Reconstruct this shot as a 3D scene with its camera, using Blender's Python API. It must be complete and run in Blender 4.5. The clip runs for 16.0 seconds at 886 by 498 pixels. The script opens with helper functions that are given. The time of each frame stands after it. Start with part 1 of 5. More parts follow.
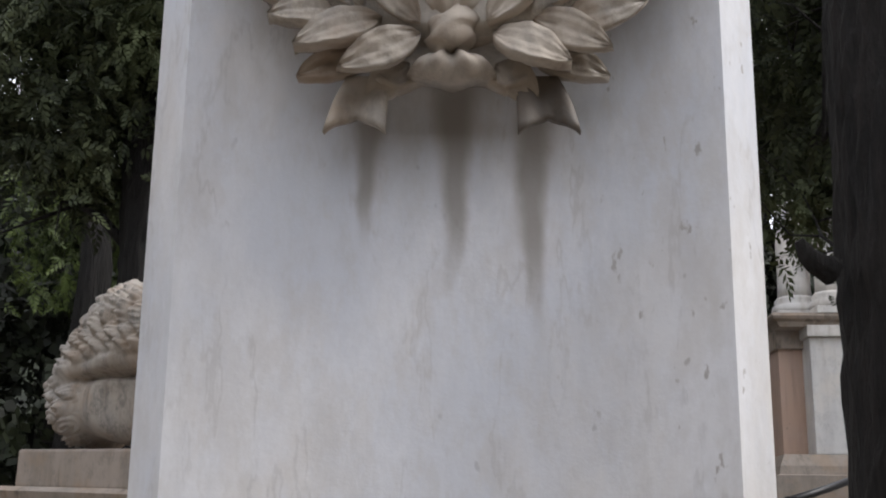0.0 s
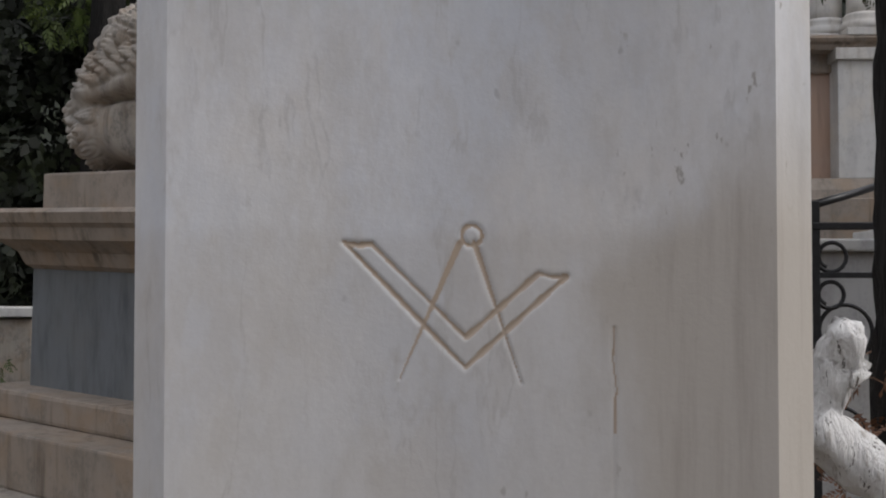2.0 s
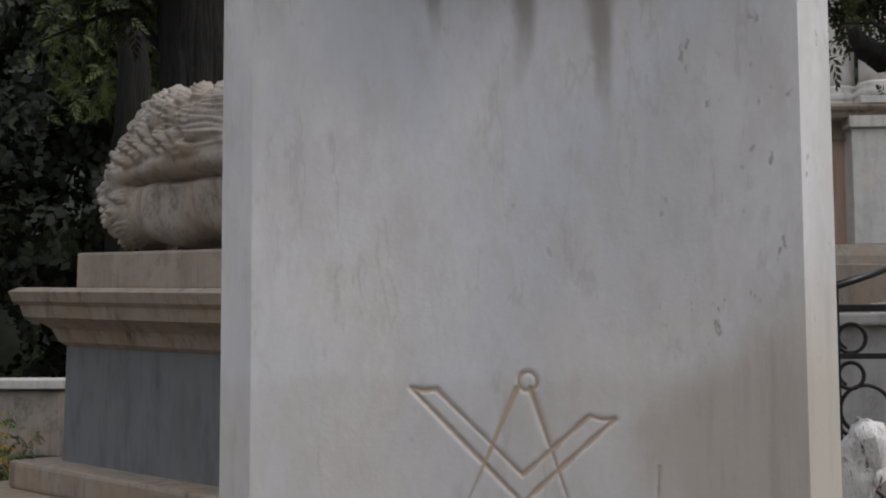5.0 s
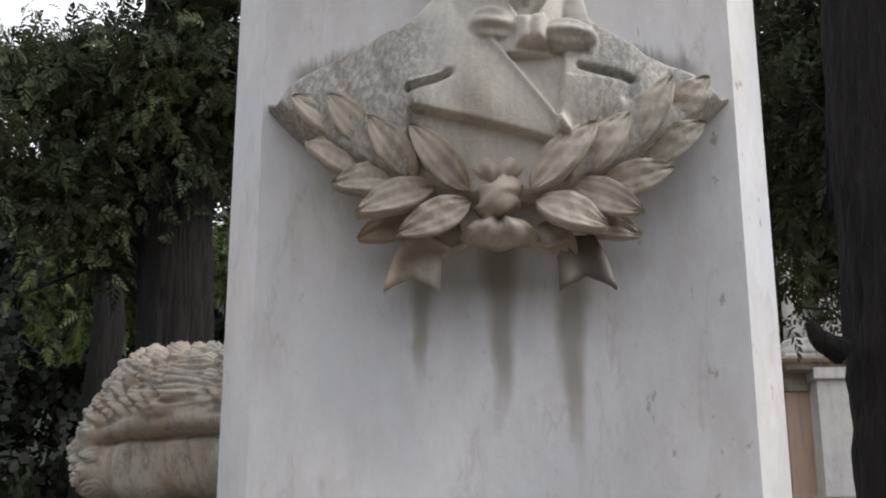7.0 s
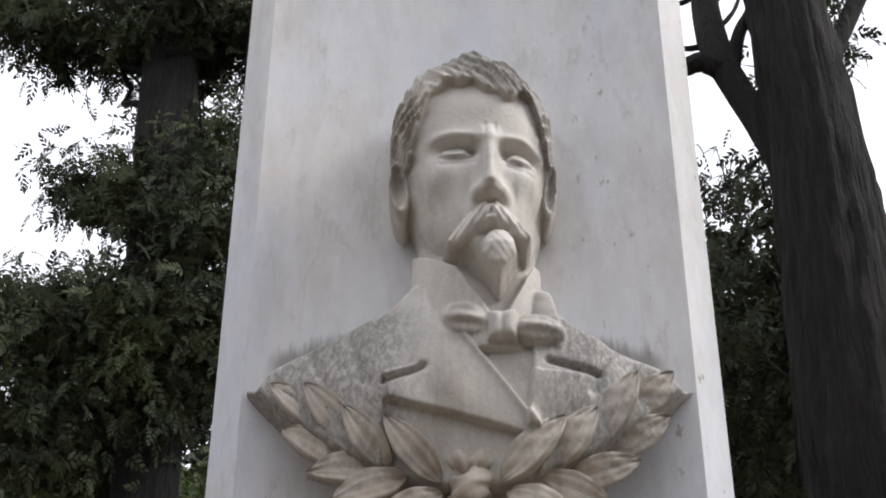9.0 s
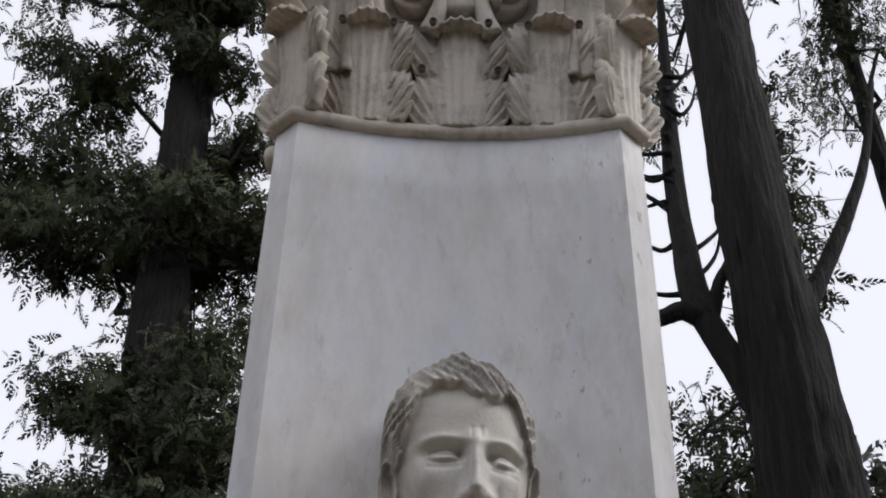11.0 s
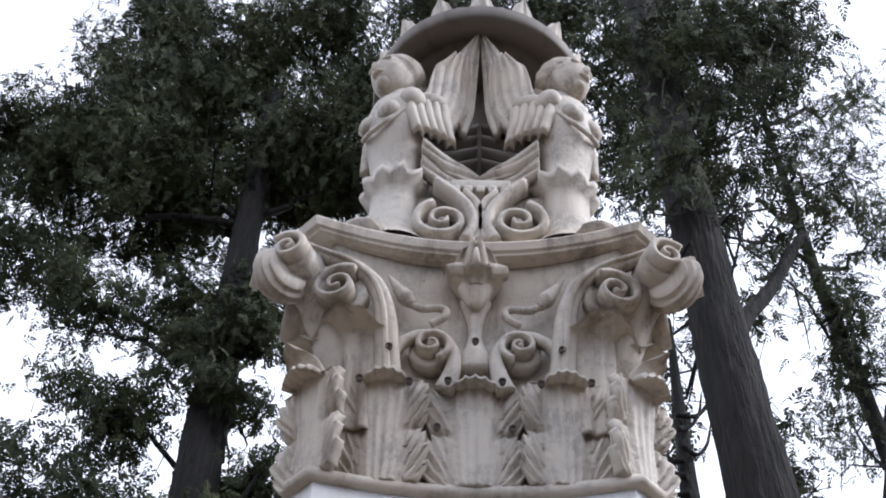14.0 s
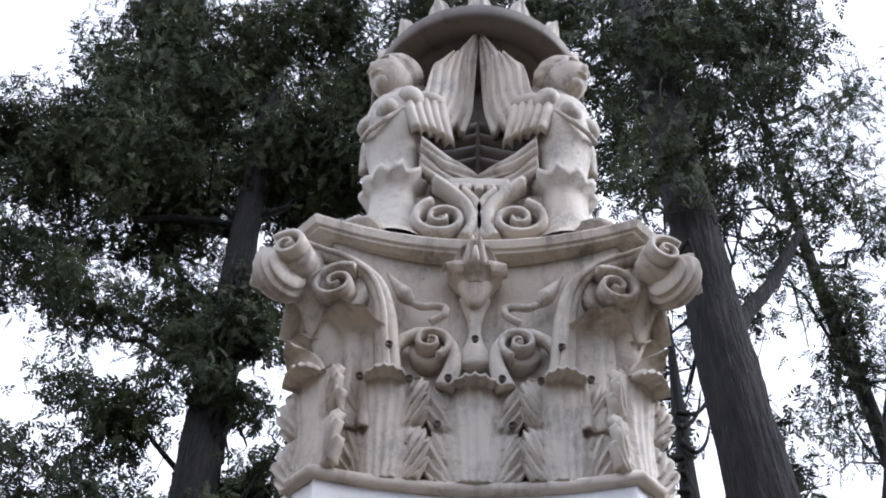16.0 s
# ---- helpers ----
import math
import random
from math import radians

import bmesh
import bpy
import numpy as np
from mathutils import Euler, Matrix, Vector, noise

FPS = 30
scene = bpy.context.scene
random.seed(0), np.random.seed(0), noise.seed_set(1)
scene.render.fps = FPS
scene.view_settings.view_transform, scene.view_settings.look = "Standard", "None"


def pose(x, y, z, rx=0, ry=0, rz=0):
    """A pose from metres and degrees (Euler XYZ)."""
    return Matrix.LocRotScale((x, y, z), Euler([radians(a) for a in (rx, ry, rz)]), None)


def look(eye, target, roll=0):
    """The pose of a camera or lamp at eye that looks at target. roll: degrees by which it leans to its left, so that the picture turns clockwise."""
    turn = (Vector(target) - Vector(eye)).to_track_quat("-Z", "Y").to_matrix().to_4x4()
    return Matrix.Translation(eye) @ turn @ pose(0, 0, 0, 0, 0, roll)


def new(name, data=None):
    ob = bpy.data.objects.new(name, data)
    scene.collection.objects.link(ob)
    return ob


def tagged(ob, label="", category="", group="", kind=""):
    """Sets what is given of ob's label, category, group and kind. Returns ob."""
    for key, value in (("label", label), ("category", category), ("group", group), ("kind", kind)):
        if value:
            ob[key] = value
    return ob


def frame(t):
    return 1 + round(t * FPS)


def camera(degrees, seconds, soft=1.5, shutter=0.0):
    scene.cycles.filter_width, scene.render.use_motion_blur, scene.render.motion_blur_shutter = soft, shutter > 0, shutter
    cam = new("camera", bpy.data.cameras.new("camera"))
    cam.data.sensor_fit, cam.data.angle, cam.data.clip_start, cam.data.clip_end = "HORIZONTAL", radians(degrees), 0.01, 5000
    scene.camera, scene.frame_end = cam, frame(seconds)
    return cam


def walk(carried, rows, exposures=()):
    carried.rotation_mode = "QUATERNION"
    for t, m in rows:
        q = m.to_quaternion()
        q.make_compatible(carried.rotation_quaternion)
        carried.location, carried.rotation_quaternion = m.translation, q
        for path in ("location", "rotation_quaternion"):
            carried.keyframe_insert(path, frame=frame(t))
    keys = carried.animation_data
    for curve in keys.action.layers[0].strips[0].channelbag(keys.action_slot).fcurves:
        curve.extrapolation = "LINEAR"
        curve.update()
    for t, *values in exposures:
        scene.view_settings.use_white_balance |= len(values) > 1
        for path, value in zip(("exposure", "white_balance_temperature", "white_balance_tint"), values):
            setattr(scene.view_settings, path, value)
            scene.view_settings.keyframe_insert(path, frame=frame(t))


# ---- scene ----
cam = camera(41.0, 16.0, soft=2.0)
PATH = [
    (0, (0.033, -1.178, 1.607), (-0.03, 0.761, 2.095), 0.7),
    (0.5, (0.037, -1.134, 1.551), (-0.04, 0.844, 1.837), 0.3),
    (1, (0.042, -1.108, 1.513), (-0.04, 0.885, 1.659), 0.7),
    (1.5, (0.036, -1.107, 1.504), (-0.06, 0.889, 1.592), 0.6),
    (2, (0.035, -1.105, 1.501), (-0.064, 0.892, 1.562), -0.0),
    (2.5, (0.03, -1.11, 1.501), (-0.077, 0.887, 1.559), -0.5),
    (3, (0.023, -1.111, 1.502), (-0.088, 0.886, 1.558), -0.4),
    (5.5, (-0.007, -1.265, 1.625), (-0.13, 0.718, 1.859), -0.2),
    (6, (-0.007, -1.296, 1.656), (-0.089, 0.674, 1.993), -0.0),
    (6.5, (-0.009, -1.32, 1.68), (-0.067, 0.63, 2.124), 0.1),
    (7, (-0.016, -1.337, 1.699), (-0.083, 0.586, 2.242), -0.1),
    (7.5, (-0.012, -1.356, 1.713), (-0.056, 0.541, 2.347), -0.2),
    (8, (-0.015, -1.378, 1.733), (-0.044, 0.485, 2.462), 0.1),
    (8.5, (-0.023, -1.387, 1.733), (-0.054, 0.44, 2.548), 0.0),
    (9, (-0.016, -1.403, 1.738), (-0.034, 0.374, 2.656), 0.2),
    (9.2, (-0.018, -1.411, 1.743), (-0.034, 0.35, 2.691), 0.4),
    (11.5, (-0.022, -1.575, 1.838), (-0.023, -0.042, 3.123), 1.5),
    (12, (-0.015, -1.589, 1.85), (-0.048, -0.141, 3.228), 1.6),
    (12.5, (-0.013, -1.606, 1.848), (-0.057, -0.226, 3.295), 2.1),
    (13, (-0.025, -1.605, 1.854), (-0.074, -0.27, 3.341), 2.6),
    (13.5, (-0.024, -1.6, 1.855), (-0.069, -0.322, 3.392), 2.8),
    (14, (-0.023, -1.608, 1.85), (-0.059, -0.385, 3.432), 2.5),
    (14.5, (-0.022, -1.617, 1.845), (-0.049, -0.413, 3.442), 2.2),
    (15, (-0.02, -1.607, 1.842), (-0.036, -0.399, 3.436), 2.1),
    (15.5, (-0.022, -1.607, 1.844), (-0.064, -0.384, 3.426), 1.9),
    (16, (-0.025, -1.607, 1.843), (-0.058, -0.384, 3.426), 2.1),
]
walk(cam, [(t, look(eye, target, roll)) for t, eye, target, roll in PATH], [(0, 0.12, 6720, 11), (0.5, -0.28, 6800, 10), (1, -0.42, 6780, 10), (2, -0.48, 6750, 11), (3, -0.48, 6750, 11), (5.5, -0.45, 6800, 10), (7, 0.08, 6850, 10), (8, 0.18, 6800, 10), (9, 0.08, 6700, 11), (11.5, -0.58, 6600, 12), (12.5, -0.32, 6500, 13), (14, 0.24, 6100, 14), (16, 0.30, 6000, 14)])

# ---- sky and sun ----
world = bpy.data.worlds.new("overcast_sky")
scene.world = world
world.use_nodes = True
wn = world.node_tree
sky = wn.nodes.new("ShaderNodeTexSky")
sky.sky_type, sky.sun_disc = "NISHITA", False
sky.sun_elevation, sky.sun_rotation = radians(42), radians(98)
cloud = wn.nodes.new("ShaderNodeMix")
cloud.data_type = "RGBA"
cloud.inputs[0].default_value = 0.9
cloud.inputs[7].default_value = (9.25, 9.6, 10.5, 1)
wn.links.new(sky.outputs[0], cloud.inputs[6])
wn.links.new(cloud.outputs[2], wn.nodes["Background"].inputs[0])
wn.nodes["Background"].inputs[1].default_value = 0.15
sun_data = bpy.data.lights.new("sun", "SUN")
sun_data.energy, sun_data.angle, sun_data.color = 2.1, radians(24), (1.0, 0.985, 0.97)
sun = new("sun", sun_data)
sun.matrix_world = look((9, -1.3, 8), (0, 0, 0))


# ---- materials ----
def link(nt, a, b):
    nt.links.new(a, b)


def mth(nt, op, a, b=None, clamp=False):
    n = nt.nodes.new("ShaderNodeMath")
    n.operation, n.use_clamp = op, clamp
    for i, v in enumerate((a, b)):
        if v is None:
            continue
        if isinstance(v, (int, float)):
            n.inputs[i].default_value = v
        else:
            link(nt, v, n.inputs[i])
    return n.outputs[0]


def sstep(nt, v, lo, hi):
    n = nt.nodes.new("ShaderNodeMapRange")
    n.interpolation_type = "SMOOTHSTEP"
    link(nt, v, n.inputs[0])
    n.inputs[1].default_value, n.inputs[2].default_value = lo, hi
    return n.outputs[0]


def place(nt, scale=(1, 1, 1), turn=(0, 0, 0)):
    g = nt.nodes.new("ShaderNodeNewGeometry")
    m = nt.nodes.new("ShaderNodeMapping")
    m.inputs["Scale"].default_value = scale
    m.inputs["Rotation"].default_value = [radians(a) for a in turn]
    link(nt, g.outputs["Position"], m.inputs[0])
    return m.outputs[0]


def grain(nt, vec, scale, detail=4.0, rough=0.55):
    n = nt.nodes.new("ShaderNodeTexNoise")
    n.inputs["Scale"].default_value, n.inputs["Detail"].default_value, n.inputs["Roughness"].default_value = scale, detail, rough
    link(nt, vec, n.inputs["Vector"])
    return n.outputs[0]


def blend(nt, f, a, b, mode="MIX"):
    n = nt.nodes.new("ShaderNodeMix")
    n.data_type, n.blend_type = "RGBA", mode
    for i, v in ((0, f), (6, a), (7, b)):
        if isinstance(v, (int, float)):
            n.inputs[i].default_value = v
        elif isinstance(v, tuple):
            n.inputs[i].default_value = (*v, 1)
        else:
            link(nt, v, n.inputs[i])
    return n.outputs[2]


def start_mat(name, rough=0.6):
    m = bpy.data.materials.new(name)
    m.use_nodes = True
    b = m.node_tree.nodes["Principled BSDF"]
    b.inputs["Roughness"].default_value = rough
    return m, m.node_tree, b


def relief(nt, b, height, strength, distance):
    n = nt.nodes.new("ShaderNodeBump")
    n.inputs["Strength"].default_value, n.inputs["Distance"].default_value = strength, distance
    link(nt, height, n.inputs["Height"])
    link(nt, n.outputs[0], b.inputs["Normal"])


def marble(name, pale, vein, dirt, dirt_amount=0.5, vein_scale=3.0, lichen=0.0, extra=None, rough=0.62, crust=0.0, bump=0.3):
    m, nt, b = start_mat(name, rough)
    v1 = place(nt, (2.6, 2.6, 0.55), (0, 17, 0))
    v2 = place(nt)
    n1 = grain(nt, v1, vein_scale, 7, 0.62)
    n2 = grain(nt, v2, 2.2, 5, 0.6)
    n3 = grain(nt, v2, 26, 4, 0.6)
    col = blend(nt, sstep(nt, n1, 0.42, 0.72), pale, vein)
    warm = tuple(min(1, c * f) for c, f in zip(pale, (1.02, 0.965, 0.90)))
    col = blend(nt, mth(nt, "MULTIPLY", sstep(nt, n2, 0.42, 0.68), 0.75), col, warm)
    rain = grain(nt, place(nt, (16, 16, 0.9)), 1.0, 5, 0.6)
    stain = mth(nt, "MULTIPLY", sstep(nt, rain, 0.48, 0.75), sstep(nt, n2, 0.38, 0.6))
    col = blend(nt, mth(nt, "MULTIPLY", stain, dirt_amount), col, dirt)
    spot = sstep(nt, grain(nt, place(nt, (1, 1, 0.6)), 38, 2, 0.5), 0.735, 0.78)
    col = blend(nt, mth(nt, "MULTIPLY", spot, 0.55), col, (0.16, 0.14, 0.12))
    if lichen:
        a = sstep(nt, grain(nt, v2, 9, 6, 0.68), 0.44, 0.62)
        c = sstep(nt, grain(nt, place(nt, (1, 1, 0.5)), 70, 4, 0.7), 0.36, 0.6)
        col = blend(nt, mth(nt, "MULTIPLY", mth(nt, "MULTIPLY", a, c), lichen), col, (0.13, 0.125, 0.115))
    if crust:
        a = sstep(nt, grain(nt, v2, 5, 5, 0.6), 0.47, 0.66)
        col = blend(nt, mth(nt, "MULTIPLY", a, crust), col, (0.34, 0.24, 0.16))
    if extra:
        col = extra(nt, col)
    link(nt, col, b.inputs["Base Color"])
    h = mth(nt, "ADD", grain(nt, v2, 160, 3, 0.6), mth(nt, "MULTIPLY", n3, 1.4))
    relief(nt, b, h, bump, 0.0025)
    r = nt.nodes.new("ShaderNodeMapRange")
    link(nt, n3, r.inputs[0])
    r.inputs[3].default_value, r.inputs[4].default_value = rough - 0.12, rough + 0.14
    link(nt, r.outputs[0], b.inputs["Roughness"])
    return m


def axes(nt):
    g = nt.nodes.new("ShaderNodeNewGeometry")
    s = nt.nodes.new("ShaderNodeSeparateXYZ")
    link(nt, g.outputs["Position"], s.inputs[0])
    return s.outputs


def shaft_stains(nt, col):
    """Cloudy slanting bands, grey run-off below the carved wreath, a brown damp patch low on one side, and a faint tide line."""
    x, y, z = axes(nt)
    front = sstep(nt, mth(nt, "MULTIPLY", y, -1), -0.06, -0.045)
    wob = mth(nt, "MULTIPLY", mth(nt, "SUBTRACT", grain(nt, place(nt, (6, 6, 3)), 2.5, 3), 0.5), 0.03)
    xw = mth(nt, "ADD", x, wob)
    slant = grain(nt, place(nt, (7, 7, 2.2), (0, 16, 0)), 1.3, 7, 0.66)
    col = blend(nt, mth(nt, "MULTIPLY", sstep(nt, slant, 0.48, 0.72), 0.34), col, (0.50, 0.485, 0.465))
    col = blend(nt, mth(nt, "MULTIPLY", sstep(nt, grain(nt, place(nt, (2, 2, 1.1), (0, 20, 0)), 1.3, 6, 0.62), 0.42, 0.60), 0.62), col, (0.61, 0.645, 0.72))
    mott = sstep(nt, grain(nt, place(nt, (3, 3, 1.3), (0, 24, 0)), 8, 8, 0.72), 0.46, 0.64)
    col = blend(nt, mth(nt, "MULTIPLY", mott, 0.30), col, (0.50, 0.48, 0.455))
    chalk = sstep(nt, grain(nt, place(nt, (4, 4, 1.6), (0, 30, 0)), 2.0, 8, 0.72), 0.47, 0.66)
    col = blend(nt, mth(nt, "MULTIPLY", chalk, 0.55), col, (0.76, 0.765, 0.79))
    speck = mth(nt, "MULTIPLY", sstep(nt, grain(nt, place(nt, (1, 1, 0.5), (0, 12, 0)), 62, 3, 0.6), 0.65, 0.72), sstep(nt, x, 0.06, 0.22))
    col = blend(nt, mth(nt, "MULTIPLY", speck, 0.6), col, (0.20, 0.165, 0.13))
    cloud_a = grain(nt, place(nt, (3, 3, 1.4), (0, 22, 0)), 5.0, 6, 0.66)
    thread = mth(nt, "SUBTRACT", 1.0, sstep(nt, mth(nt, "ABSOLUTE", mth(nt, "SUBTRACT", grain(nt, place(nt, (4, 4, 1.0), (0, 20, 0)), 2.6, 5, 0.6), 0.5)), 0.0, 0.018))
    col = blend(nt, mth(nt, "MULTIPLY", mth(nt, "MULTIPLY", thread, sstep(nt, cloud_a, 0.45, 0.6)), 0.40), col, (0.42, 0.415, 0.42))
    col = blend(nt, mth(nt, "MULTIPLY", sstep(nt, cloud_a, 0.50, 0.62), 0.30), col, (0.55, 0.52, 0.49))
    fine = sstep(nt, grain(nt, place(nt, (1, 1, 0.6), (0, 14, 0)), 85, 4, 0.7), 0.42, 0.64)
    col = blend(nt, mth(nt, "MULTIPLY", fine, 0.08), col, (0.46, 0.445, 0.43))
    for x0, w0, top, low, amount in ((-0.089, 0.020, 2.05, 1.90, 0.75), (0.004, 0.028, 2.08, 1.84, 0.8), (0.090, 0.023, 2.05, 1.80, 0.8)):
        down = mth(nt, "DIVIDE", mth(nt, "SUBTRACT", z, low), top - low, True)
        wide = mth(nt, "MULTIPLY", mth(nt, "ADD", mth(nt, "MULTIPLY", down, 0.75), 0.25), w0)
        off = mth(nt, "DIVIDE", mth(nt, "ABSOLUTE", mth(nt, "SUBTRACT", xw, x0)), wide)
        core = mth(nt, "SUBTRACT", 1.0, sstep(nt, off, 0.25, 1.25))
        k = mth(nt, "MULTIPLY", mth(nt, "MULTIPLY", core, sstep(nt, down, 0.0, 0.55)), mth(nt, "SUBTRACT", 1.0, sstep(nt, z, top, top + 0.05)))
        k = mth(nt, "MULTIPLY", k, mth(nt, "MULTIPLY", front, amount))
        col = blend(nt, k, col, (0.27, 0.245, 0.215))
    n = grain(nt, place(nt, (4, 4, 1.6), (0, 14, 0)), 2.4, 6, 0.62)
    side = mth(nt, "ADD", x, mth(nt, "MULTIPLY", mth(nt, "SUBTRACT", n, 0.5), 0.20))
    side = mth(nt, "SUBTRACT", side, mth(nt, "MULTIPLY", mth(nt, "MAXIMUM", mth(nt, "SUBTRACT", z, 1.50), 0.0), 0.9))
    low = mth(nt, "MULTIPLY", sstep(nt, side, 0.11, 0.18), mth(nt, "SUBTRACT", 1.0, sstep(nt, z, 1.54, 1.72)))
    low = mth(nt, "MULTIPLY", low, mth(nt, "MULTIPLY", front, 0.85))
    streak = sstep(nt, grain(nt, place(nt, (26, 26, 1.8), (0, 10, 0)), 1.2, 6, 0.68), 0.45, 0.68)
    col = blend(nt, low, col, blend(nt, streak, (0.53, 0.485, 0.43), (0.40, 0.35, 0.30)))
    tide = mth(nt, "MULTIPLY", mth(nt, "SUBTRACT", 1.0, sstep(nt, mth(nt, "ADD", z, wob), 1.540, 1.565)), 0.26)
    col = blend(nt, tide, col, (0.46, 0.42, 0.37))
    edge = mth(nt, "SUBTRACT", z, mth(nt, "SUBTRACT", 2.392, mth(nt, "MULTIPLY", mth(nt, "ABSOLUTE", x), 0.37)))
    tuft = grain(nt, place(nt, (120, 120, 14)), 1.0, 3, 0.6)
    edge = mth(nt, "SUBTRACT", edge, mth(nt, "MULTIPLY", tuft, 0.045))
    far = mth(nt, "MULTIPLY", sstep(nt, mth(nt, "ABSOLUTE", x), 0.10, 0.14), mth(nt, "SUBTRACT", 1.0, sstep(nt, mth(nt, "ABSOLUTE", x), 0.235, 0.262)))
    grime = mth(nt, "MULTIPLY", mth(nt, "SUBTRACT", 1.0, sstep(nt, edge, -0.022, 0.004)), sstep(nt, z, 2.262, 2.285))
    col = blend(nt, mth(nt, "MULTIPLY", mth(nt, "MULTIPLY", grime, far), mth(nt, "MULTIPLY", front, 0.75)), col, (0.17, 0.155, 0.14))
    return col


def coat_patina(nt, col):
    """Black-grey patina on the carved coat and on the crown of the hair."""
    x, y, z = axes(nt)
    n = grain(nt, place(nt, (5, 5, 2.6)), 3.0, 6, 0.65)
    fleck = sstep(nt, grain(nt, place(nt, (1, 1, 0.5), (0, 20, 0)), 170, 4, 0.75), 0.34, 0.62)
    away = sstep(nt, mth(nt, "ABSOLUTE", mth(nt, "SUBTRACT", x, 0.01)), 0.05, 0.12)
    coat = mth(nt, "MULTIPLY", mth(nt, "SUBTRACT", 1.0, sstep(nt, z, 2.335, 2.375)), sstep(nt, n, 0.18, 0.42))
    coat = mth(nt, "MULTIPLY", mth(nt, "MULTIPLY", coat, mth(nt, "ADD", mth(nt, "MULTIPLY", away, 0.75), 0.25)), mth(nt, "ADD", mth(nt, "MULTIPLY", fleck, 0.6), 0.4))
    col = blend(nt, mth(nt, "MULTIPLY", coat, 0.92), col, (0.185, 0.175, 0.165))
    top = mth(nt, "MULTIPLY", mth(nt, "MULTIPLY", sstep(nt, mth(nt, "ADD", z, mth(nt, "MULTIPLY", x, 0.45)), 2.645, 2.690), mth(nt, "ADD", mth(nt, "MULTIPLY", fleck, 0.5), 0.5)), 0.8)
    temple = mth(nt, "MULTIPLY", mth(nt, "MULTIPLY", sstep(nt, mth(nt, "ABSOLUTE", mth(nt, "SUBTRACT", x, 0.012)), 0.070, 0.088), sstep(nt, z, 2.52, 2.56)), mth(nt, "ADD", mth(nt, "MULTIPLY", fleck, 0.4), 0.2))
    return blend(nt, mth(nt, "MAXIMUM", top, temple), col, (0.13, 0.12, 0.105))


PALE, VEIN, DIRT = (0.69, 0.685, 0.69), (0.53, 0.535, 0.555), (0.44, 0.395, 0.34)
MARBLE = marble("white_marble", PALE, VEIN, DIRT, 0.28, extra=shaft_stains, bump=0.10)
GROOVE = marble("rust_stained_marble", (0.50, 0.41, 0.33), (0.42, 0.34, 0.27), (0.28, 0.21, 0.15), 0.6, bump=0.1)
CARVED = marble("weathered_carved_marble", (0.60, 0.548, 0.48), (0.47, 0.43, 0.38), (0.20, 0.15, 0.105), 1.0, lichen=0.45, bump=0.5)
# dark marble: paints shade in holes, hollow and dish underside; soot on one ribbon end
SOOT_SHADE = marble("soot_and_shade_marble", (0.15, 0.128, 0.108), (0.11, 0.096, 0.083), (0.07, 0.055, 0.045), 0.9, lichen=0.5)
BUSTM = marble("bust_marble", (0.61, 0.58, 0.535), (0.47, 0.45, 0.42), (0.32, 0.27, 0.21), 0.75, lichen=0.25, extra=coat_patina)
WREATHM = marble("wreath_marble", (0.49, 0.44, 0.38), (0.36, 0.325, 0.285), (0.18, 0.13, 0.095), 0.7, lichen=0.45, crust=0.75)
OLD = marble("grey_weathered_stone", (0.39, 0.355, 0.315), (0.28, 0.262, 0.243), (0.12, 0.10, 0.085), 0.85, lichen=0.65, crust=0.45)
WARM = marble("stained_cream_marble", (0.34, 0.285, 0.24), (0.25, 0.215, 0.18), (0.09, 0.068, 0.05), 0.95, lichen=0.45, crust=0.5)
BLUE = marble("blue_grey_marble", (0.17, 0.185, 0.20), (0.10, 0.108, 0.12), (0.11, 0.11, 0.11), 0.5, vein_scale=5)
PINK = marble("pinkish_marble", (0.50, 0.36, 0.29), (0.42, 0.31, 0.25), (0.28, 0.20, 0.15), 0.6)
GREYM = marble("grey_grave_marble", (0.40, 0.40, 0.40), (0.30, 0.30, 0.31), (0.18, 0.16, 0.14), 0.6, lichen=0.3)
CLEAN = marble("far_white_marble", (0.66, 0.65, 0.63), (0.55, 0.54, 0.53), (0.36, 0.31, 0.26), 0.5, lichen=0.2)


def bark_mat(name, dark, light, scale=1.0):
    m, nt, b = start_mat(name, 0.9)
    v = place(nt, (14 * scale, 14 * scale, 1.5 * scale))
    n = grain(nt, v, 2.2, 6, 0.62)
    n2 = grain(nt, place(nt), 1.6, 4)
    col = blend(nt, sstep(nt, n, 0.38, 0.66), dark, light)
    col = blend(nt, mth(nt, "MULTIPLY", sstep(nt, n2, 0.5, 0.7), 0.4), col, tuple(c * 0.55 for c in light))
    link(nt, col, b.inputs["Base Color"])
    relief(nt, b, n, 1.0, 0.09)
    return m


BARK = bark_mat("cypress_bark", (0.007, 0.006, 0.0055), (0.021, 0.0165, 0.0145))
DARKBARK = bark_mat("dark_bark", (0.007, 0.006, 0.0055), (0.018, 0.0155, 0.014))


def lime_mat():
    m, nt, b = start_mat("limewash", 0.85)
    v = place(nt, (20, 20, 6), (0, 30, 0))
    n = grain(nt, v, 2.2, 6, 0.65)
    col = blend(nt, sstep(nt, n, 0.56, 0.68), (0.80, 0.79, 0.78), (0.50, 0.47, 0.44))
    crack = sstep(nt, grain(nt, place(nt, (26, 26, 5), (0, 35, 0)), 2.2, 5, 0.75), 0.60, 0.635)
    col = blend(nt, crack, col, (0.10, 0.085, 0.07))
    link(nt, col, b.inputs["Base Color"])
    relief(nt, b, n, 0.9, 0.02)
    return m


LIME = lime_mat()


